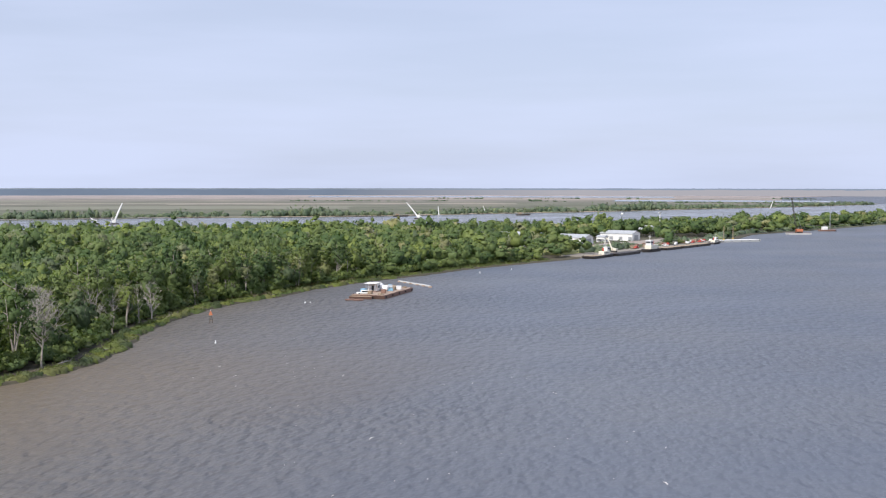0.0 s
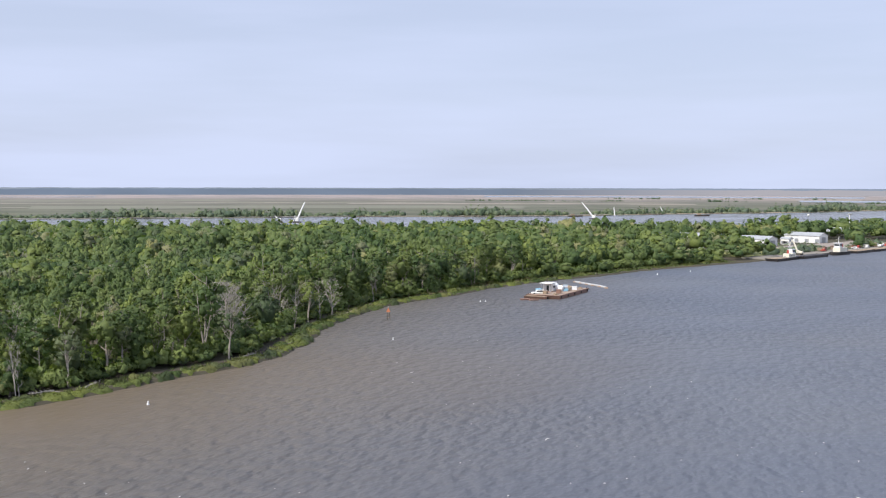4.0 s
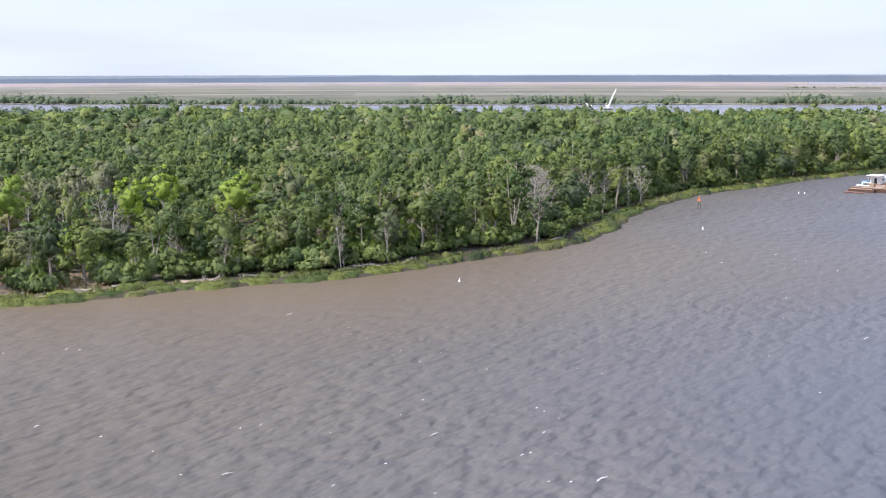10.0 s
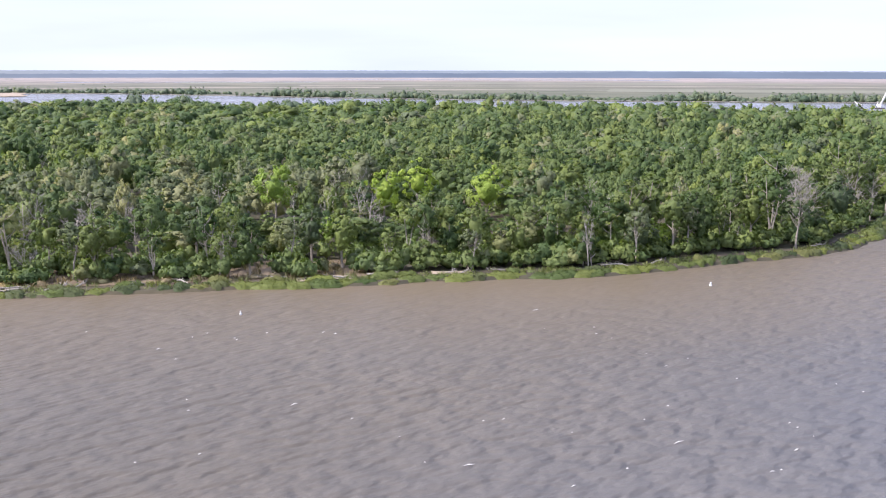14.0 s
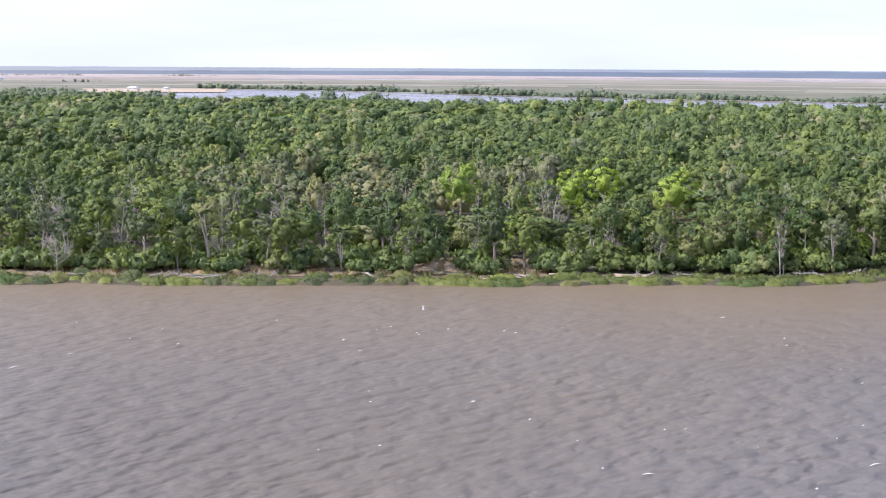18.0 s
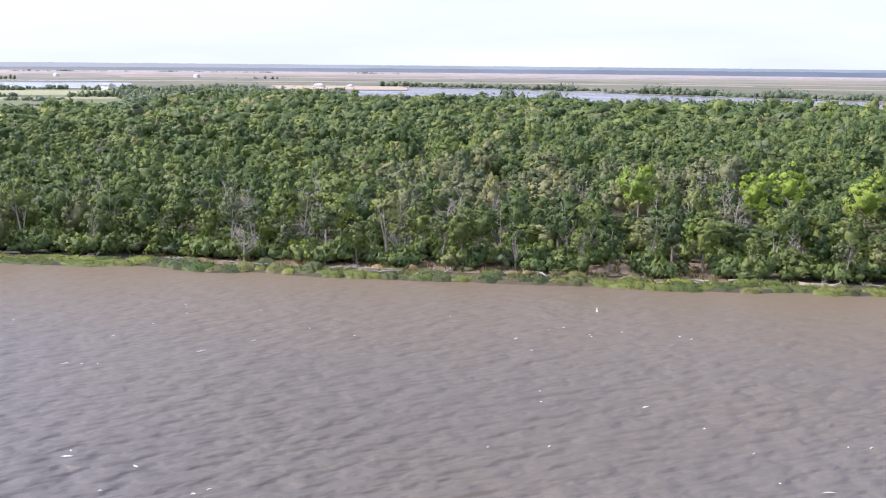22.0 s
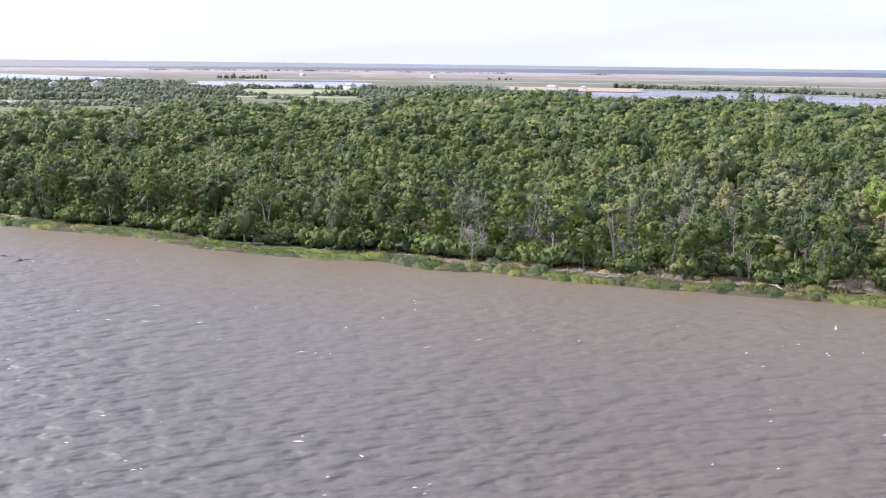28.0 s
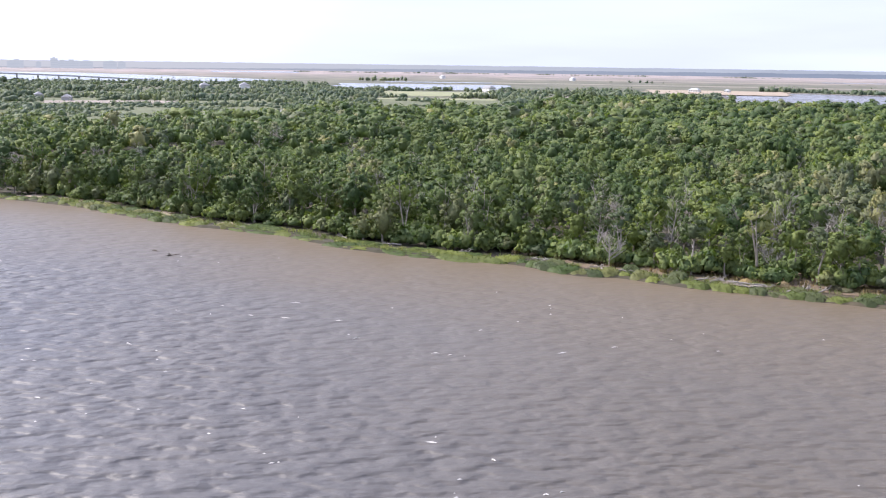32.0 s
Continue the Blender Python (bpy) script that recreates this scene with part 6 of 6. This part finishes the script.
def derrick(x, y, turn, run, h, label, w=1.5):
    """A white floating derrick: pontoon, cab and one leaning boom."""
    t = empty("derrick", pose(x, y, 0, 0, 0, turn))
    part("pontoon", boxed(-5, 5, -3, 3, -0.5, 1.2, bevel=0.15), M_BLACKHULL, t)
    part("cab", boxed(-2.5, 1.5, -1.8, 1.8, 1.6, 5.2, bevel=0.2), M_WHITE, t)
    part("boom", tube(bmesh.new(), [(0, 0, 3), (run * 0.5, 0, 3 + (h - 3) * 0.52), (run, 0, h)], [w * 0.5, w * 0.5, w * 0.3], 6), M_WHITE, t)
    part("strut", tube(bmesh.new(), [(-4.5, 0, 1.6), (-2, 0, h * 0.34), (0.5, 0, 3)], [0.4] * 3, 5), M_WHITE, t)
    return tagged(t, label, "derrick")


LEAN = "white floating derrick with a leaning boom on the back river"
derrick(-374, 1235, 14, 9, 24, LEAN, 2.2)
derrick(-394, 1228, 194, 5, 8, "small white floating derrick on the back river", 1.6)
derrick(-33, 1440, 178, 15, 22, LEAN, 2.0)
for x, y, l, h in ((-5.4, 1610, 1.5, 13), (69.7, 1740, 5, 11), (640, 2120, -5, 14)):
    t = empty("leaning_mast", pose(x, y, 0))
    part("pole", tube(bmesh.new(), [(0, 0, -1), (-l, 0, h)], [0.8, 0.6], 7), M_WHITE, t)
    part("base", turned([(1.6, -0.8), (1.6, 0.9), (1.1, 1.2)], 10), M_CONCRETE, t)
    tagged(t, "white leaning mast standing by the far bank", "mast")
for x, y, a in ((120, 1620, 5), (-60, 1545, 20)):
    t = empty("boat", pose(x, y, 0, 0, 0, a))
    part("hull", hull(22, 6, 1.8), M_BLACKHULL, t)
    part("cabin", boxed(-7, -2, -2, 2, 1.8, 4.2, bevel=0.2), M_TIMBER, t)
    tagged(t, "dark low boat moored on the back river", "boat")


# ---- the landing: sheds, quay, boats and gear ----
U = Vector((0.58, 0.815, 0))
N = Vector((-0.815, 0.58, 0))
Q0 = Vector((86, 668, 0))


def quay_at(s, o, z=0.0):
    p = Q0 + U * s + N * o
    return (p.x, p.y, z)


bm = bmesh.new()
lo = [bm.verts.new(quay_at(s, o, -1)) for s, o in ((0, -1.0), (250, -1.0), (250, 16), (0, 16))]
hi = [bm.verts.new(quay_at(s, o, 1.15)) for s, o in ((0, -1.0), (250, -1.0), (250, 16), (0, 16))]
bm.faces.new(hi)
for i in range(4):
    bm.faces.new((lo[i], lo[(i + 1) % 4], hi[(i + 1) % 4], hi[i]))
tagged(part("quay", bm, plain("dusty grey concrete apron", (0.26, 0.235, 0.20), 0.9, wear=0.4, scale=0.1)), "dusty pale concrete quay along the river", "quay", kind="structure")
sheet("lawn", [quay_at(s, o)[:2] for s, o in ((6, 14), (110, 14), (115, 60), (0, 60))], 0.8, M_LAWN, "mown yellow green lawn behind the quay", "lawn", 2, 6, 60)
sheet("yard", [quay_at(s, o)[:2] for s, o in ((110, 14), (250, 14), (255, 55), (112, 60))], 0.82, M_STRAW, "bare sandy yard behind the quay", "yard", 2, 6, 61)


def shed(px, py, turn, length, width, h, label, open_sided=False):
    """A gabled metal shed; its gable faces +x."""
    t = empty("shed", pose(px, py, 0.8, 0, 0, turn))
    l, w, r = length / 2, width / 2, width * 0.16
    if open_sided:
        for sx in (-1, 0, 1):
            for sy in (-1, 1):
                part("post", boxed(sx * (l - 0.4) - 0.15, sx * (l - 0.4) + 0.15, sy * (w - 0.4) - 0.15, sy * (w - 0.4) + 0.15, -0.3, h), M_STEEL, t)
        r = width * 0.28
    else:
        bm = bmesh.new()
        prof = [(-w, -0.3), (w, -0.3), (w, h), (0, h + r), (-w, h)]
        a = [bm.verts.new((-l, y, z)) for y, z in prof]
        b = [bm.verts.new((l, y, z)) for y, z in prof]
        bm.faces.new(a[::-1])
        bm.faces.new(b)
        for k in range(5):
            bm.faces.new((a[k], a[(k + 1) % 5], b[(k + 1) % 5], b[k]))
        part("wall", bm, M_WHITE, t)
        d = part("door", boxed(l + 0.02, l + 0.12, -w * 0.45, w * 0.45, 0, h * 0.8), M_STEEL, t, "grey roller door")
        for i in range(4):
            part("panel", boxed(-l + 2 + i * (2 * l - 4) / 3 - 1.6, -l + 2 + i * (2 * l - 4) / 3 + 1.6, -w - 0.06, -w - 0.01, 0.2, h * 0.55), M_STEEL, t)
    e = 0.5
    for s in (-1, 1):
        bm = bmesh.new()
        hip = l * 0.55 if open_sided else l + e
        vs = [bm.verts.new(p) for p in ((-l - e, s * (w + e), h - 0.05), (l + e, s * (w + e), h - 0.05), (hip, 0, h + r + 0.12), (-hip, 0, h + r + 0.12),
                                        (-l - e, s * (w + e), h + 0.1), (l + e, s * (w + e), h + 0.1), (hip, 0, h + r + 0.28), (-hip, 0, h + r + 0.28))]
        for f in ((0, 1, 2, 3), (4, 5, 6, 7), (0, 1, 5, 4), (1, 2, 6, 5), (3, 0, 4, 7)):
            bm.faces.new([vs[i] for i in f])
        if open_sided:
            bm.faces.new((vs[5], vs[6], bm.verts.new((l + e, 0, h + 0.1))))
        bmesh.ops.recalc_face_normals(bm, faces=bm.faces)
        part("roof", bm, M_ROOF, t)
    return tagged(t, label, "shed")


shed(101, 826, -36, 24, 14, 4.6, "white metal warehouse with a pale gabled roof")
shed(144, 880, -36, 29, 14, 5.2, "long white metal warehouse with a pale roof")
shed(180, 952, -36, 15, 12, 5.5, "open sided pavilion with a pale hipped roof", True)
shed(125, 848, -36, 7, 6, 4.0, "small white metal store shed")
shed(50, 789, -20, 17, 11, 8.5, "low building with a bright white roof in the trees")
t = empty("floodlight_mast", pose(196, 978, 0.8))
part("pole", tube(bmesh.new(), [(0, 0, -0.3), (0, 0, 19)], [0.5, 0.32], 8), M_WHITE, t)
part("lamp_head", boxed(-1.4, 1.4, -0.5, 0.5, 18.8, 19.9, bevel=0.1), M_WHITE, t)
for i in range(4):
    part("lamp", boxed(-1.3 + i * 0.7, -0.8 + i * 0.7, -0.62, -0.5, 19.0, 19.7), M_DARKGLASS, t)
tagged(t, "tall grey floodlight mast in the yard", "floodlight")
t = empty("radar_dome", pose(163, 985, 0.8))
part("tank", turned([(0.3, 17.2), (0.9, 17.6), (1.1, 18.3), (0.8, 19.0), (0.2, 19.3)], 14), M_WHITE, t)
part("stem", turned([(0.4, -0.3), (0.25, 1.5), (0.2, 17.3)], 10), M_STEEL, t)
tagged(t, "small white dome on a slender pole", "dome")
for x, y in ((281, 1090), (290, 1092)):
    t = empty("power_pole", pose(x, y, 0.8, 0, 0, 20))
    part("pole", tube(bmesh.new(), [(0, 0, -0.3), (0, 0, 17)], [0.25, 0.15], 7), M_STEEL, t)
    for z in (16.2, 13.4):
        part("crossarm", boxed(-3.0, 3.0, -0.12, 0.12, z, z + 0.25), M_STEEL, t)
    tagged(t, "grey power pole with two crossarms", "power pole")

tug(*quay_at(20, -6)[:2], 55, 0.9, "small tugboat with a cream deckhouse at the quay")
tug(*quay_at(86, -6)[:2], 235, 1.1, "tugboat with a tall white wheelhouse at the quay")
tug(*quay_at(206, -5)[:2], 55, 0.75, "small white tugboat beyond the row of barges")
BLK = "black steel barge moored along the quay"
for s, L in ((4, 16), (46, 34), (118, 26), (146, 24), (172, 26)):
    deck_barge(*quay_at(s, -6)[:2], 54.5, L, 8, 1.6, M_BLACKHULL, M_TIMBER if s != 46 else M_BLACKHULL, BLK)
deck_barge(*quay_at(246, -8)[:2], 20, 38, 10, 1.7, M_CONCRETE, M_WHITE, "long pale deck barge moored at the quay's end")
for s in (-8, 12):
    x, y, z = quay_at(240 + s, -2)
    t = empty("spud_mast", pose(x, y, 1.6))
    part("pole", tube(bmesh.new(), [(0, 0, -1), (0, 0, 11)], [0.3, 0.25], 7), M_TIMBER, t)
    part("collar", turned([(0.7, 0.2), (0.7, 1.2)], 8), M_YELLOW, t)
    tagged(t, "brown upright spud pole with a yellow collar", "pole")
t = empty("excavator", pose(*quay_at(50, 3, 1.15), 0, 0, 150))
for s in (-1, 1):
    part("track", boxed(-1.9, 1.9, s * 1.1 - 0.35, s * 1.1 + 0.35, 0, 0.9, bevel=0.3), M_BLACKHULL, t)
part("house", boxed(-2, 1.2, -1.3, 1.3, 1.0, 2.4, bevel=0.15), M_CREAM, t)
part("cab", boxed(0.2, 1.7, 0.1, 1.3, 1.0, 3.0, bevel=0.12), M_CREAM, t)
part("boom", tube(bmesh.new(), [(1.4, 0, 1.8), (3.6, 0, 7.0), (5.2, 0, 9.4)], [0.5, 0.45, 0.3], 5), M_CREAM, t)
part("stick", tube(bmesh.new(), [(5.2, 0, 9.4), (6.8, 0, 5.0)], [0.3, 0.25], 5), M_CREAM, t)
part("bucket", boxed(6.3, 7.5, -0.6, 0.6, 3.9, 5.1, bevel=0.2), M_STEEL, t)
tagged(t, "cream coloured excavator with a raised boom on the quay", "excavator")
rk = random.Random(77)
for i in range(22):
    s, o = 92 + i * 6.2 + rk.uniform(-1, 1), rk.choice((4, 8, 12)) + rk.uniform(-1, 1)
    k = rk.randrange(4)
    vehicle(Matrix.Translation(quay_at(s, o, 1.16)) @ pose(0, 0, 0, 0, 0, rk.choice((55, 145, 235)) + rk.uniform(-8, 8)), (M_WHITE, M_RED, M_CREAM, M_WHITE)[k],
            ("white pickup parked on the quay", "red pickup parked on the quay", "cream van parked on the quay", "white van parked on the quay")[k], 5.2, k > 1, "van" if k > 1 else "pickup")
for i in range(16):
    s, o = 95 + i * 8.5 + rk.uniform(-2, 2), rk.uniform(9, 15)
    t = empty("cargo_crate", pose(*quay_at(s, o, 1.15), 0, 0, rk.uniform(0, 90)))
    w, d, h = rk.uniform(2.2, 5.5), rk.uniform(1.8, 2.6), rk.uniform(1.4, 2.7)
    m = rk.choice((M_RED, M_TIMBER, M_TIMBER, M_RUST))
    part("box", boxed(-w / 2, w / 2, -d / 2, d / 2, 0.12, h, bevel=0.06), m, t)
    part("lid", boxed(-w / 2 - 0.06, w / 2 + 0.06, -d / 2 - 0.06, d / 2 + 0.06, h, h + 0.12), m, t)
    for sx in (-1, 1):
        part("skid", boxed(sx * w * 0.35 - 0.15, sx * w * 0.35 + 0.15, -d / 2, d / 2, 0, 0.14), M_TIMBER, t)
    tagged(t, {M_RED: "red cargo box on the quay", M_TIMBER: "brown timber crate on the quay", M_RUST: "rusty steel box on the quay"}[m], "crate")

# ---- whitecaps scattered over the chop ----
foam_v, foam_f, nv = [], [], 0
rfm = np.random.RandomState(17)
for _ in range(460):
    az, r = rfm.uniform(-100, 12), 95 + 230 * rfm.rand() ** 1.3
    if r > float(shore_radius(az)) - 30:
        continue
    x, y = polar(az, r)
    if noise.noise((x / 40, y / 40, 9.0)) < -0.05:
        continue
    L, w, a = rfm.uniform(0.1, 0.32) + 1.0 * rfm.rand() ** 5, rfm.uniform(0.05, 0.12), rfm.normal(1.4, 0.3)
    k = 9
    th = np.linspace(0, 2 * np.pi, k, endpoint=False)
    rad = rfm.uniform(0.6, 1.2, k)
    ex, ey = np.cos(th) * L * rad, np.sin(th) * w * rad + 0.3 * L * np.cos(th) ** 2 * rfm.uniform(-1, 1) * rad
    px, py = x + ex * math.cos(a) - ey * math.sin(a), y + ex * math.sin(a) + ey * math.cos(a)
    v = np.concatenate([np.array([[x, y, 0.16]]), np.stack([px, py, np.full(k, 0.03)], 1)])
    foam_v.append(v)
    foam_f.append(np.array([[nv, nv + 1 + i, nv + 1 + (i + 1) % k] for i in range(k)]))
    nv += k + 1
tagged(put("foam", mesh_from("foam", np.concatenate(foam_v), np.concatenate(foam_f), plain("white foam", (0.72, 0.69, 0.65), 0.8, wear=0.3, scale=3))), "small white foam crests on the river chop", "foam", kind="stuff")
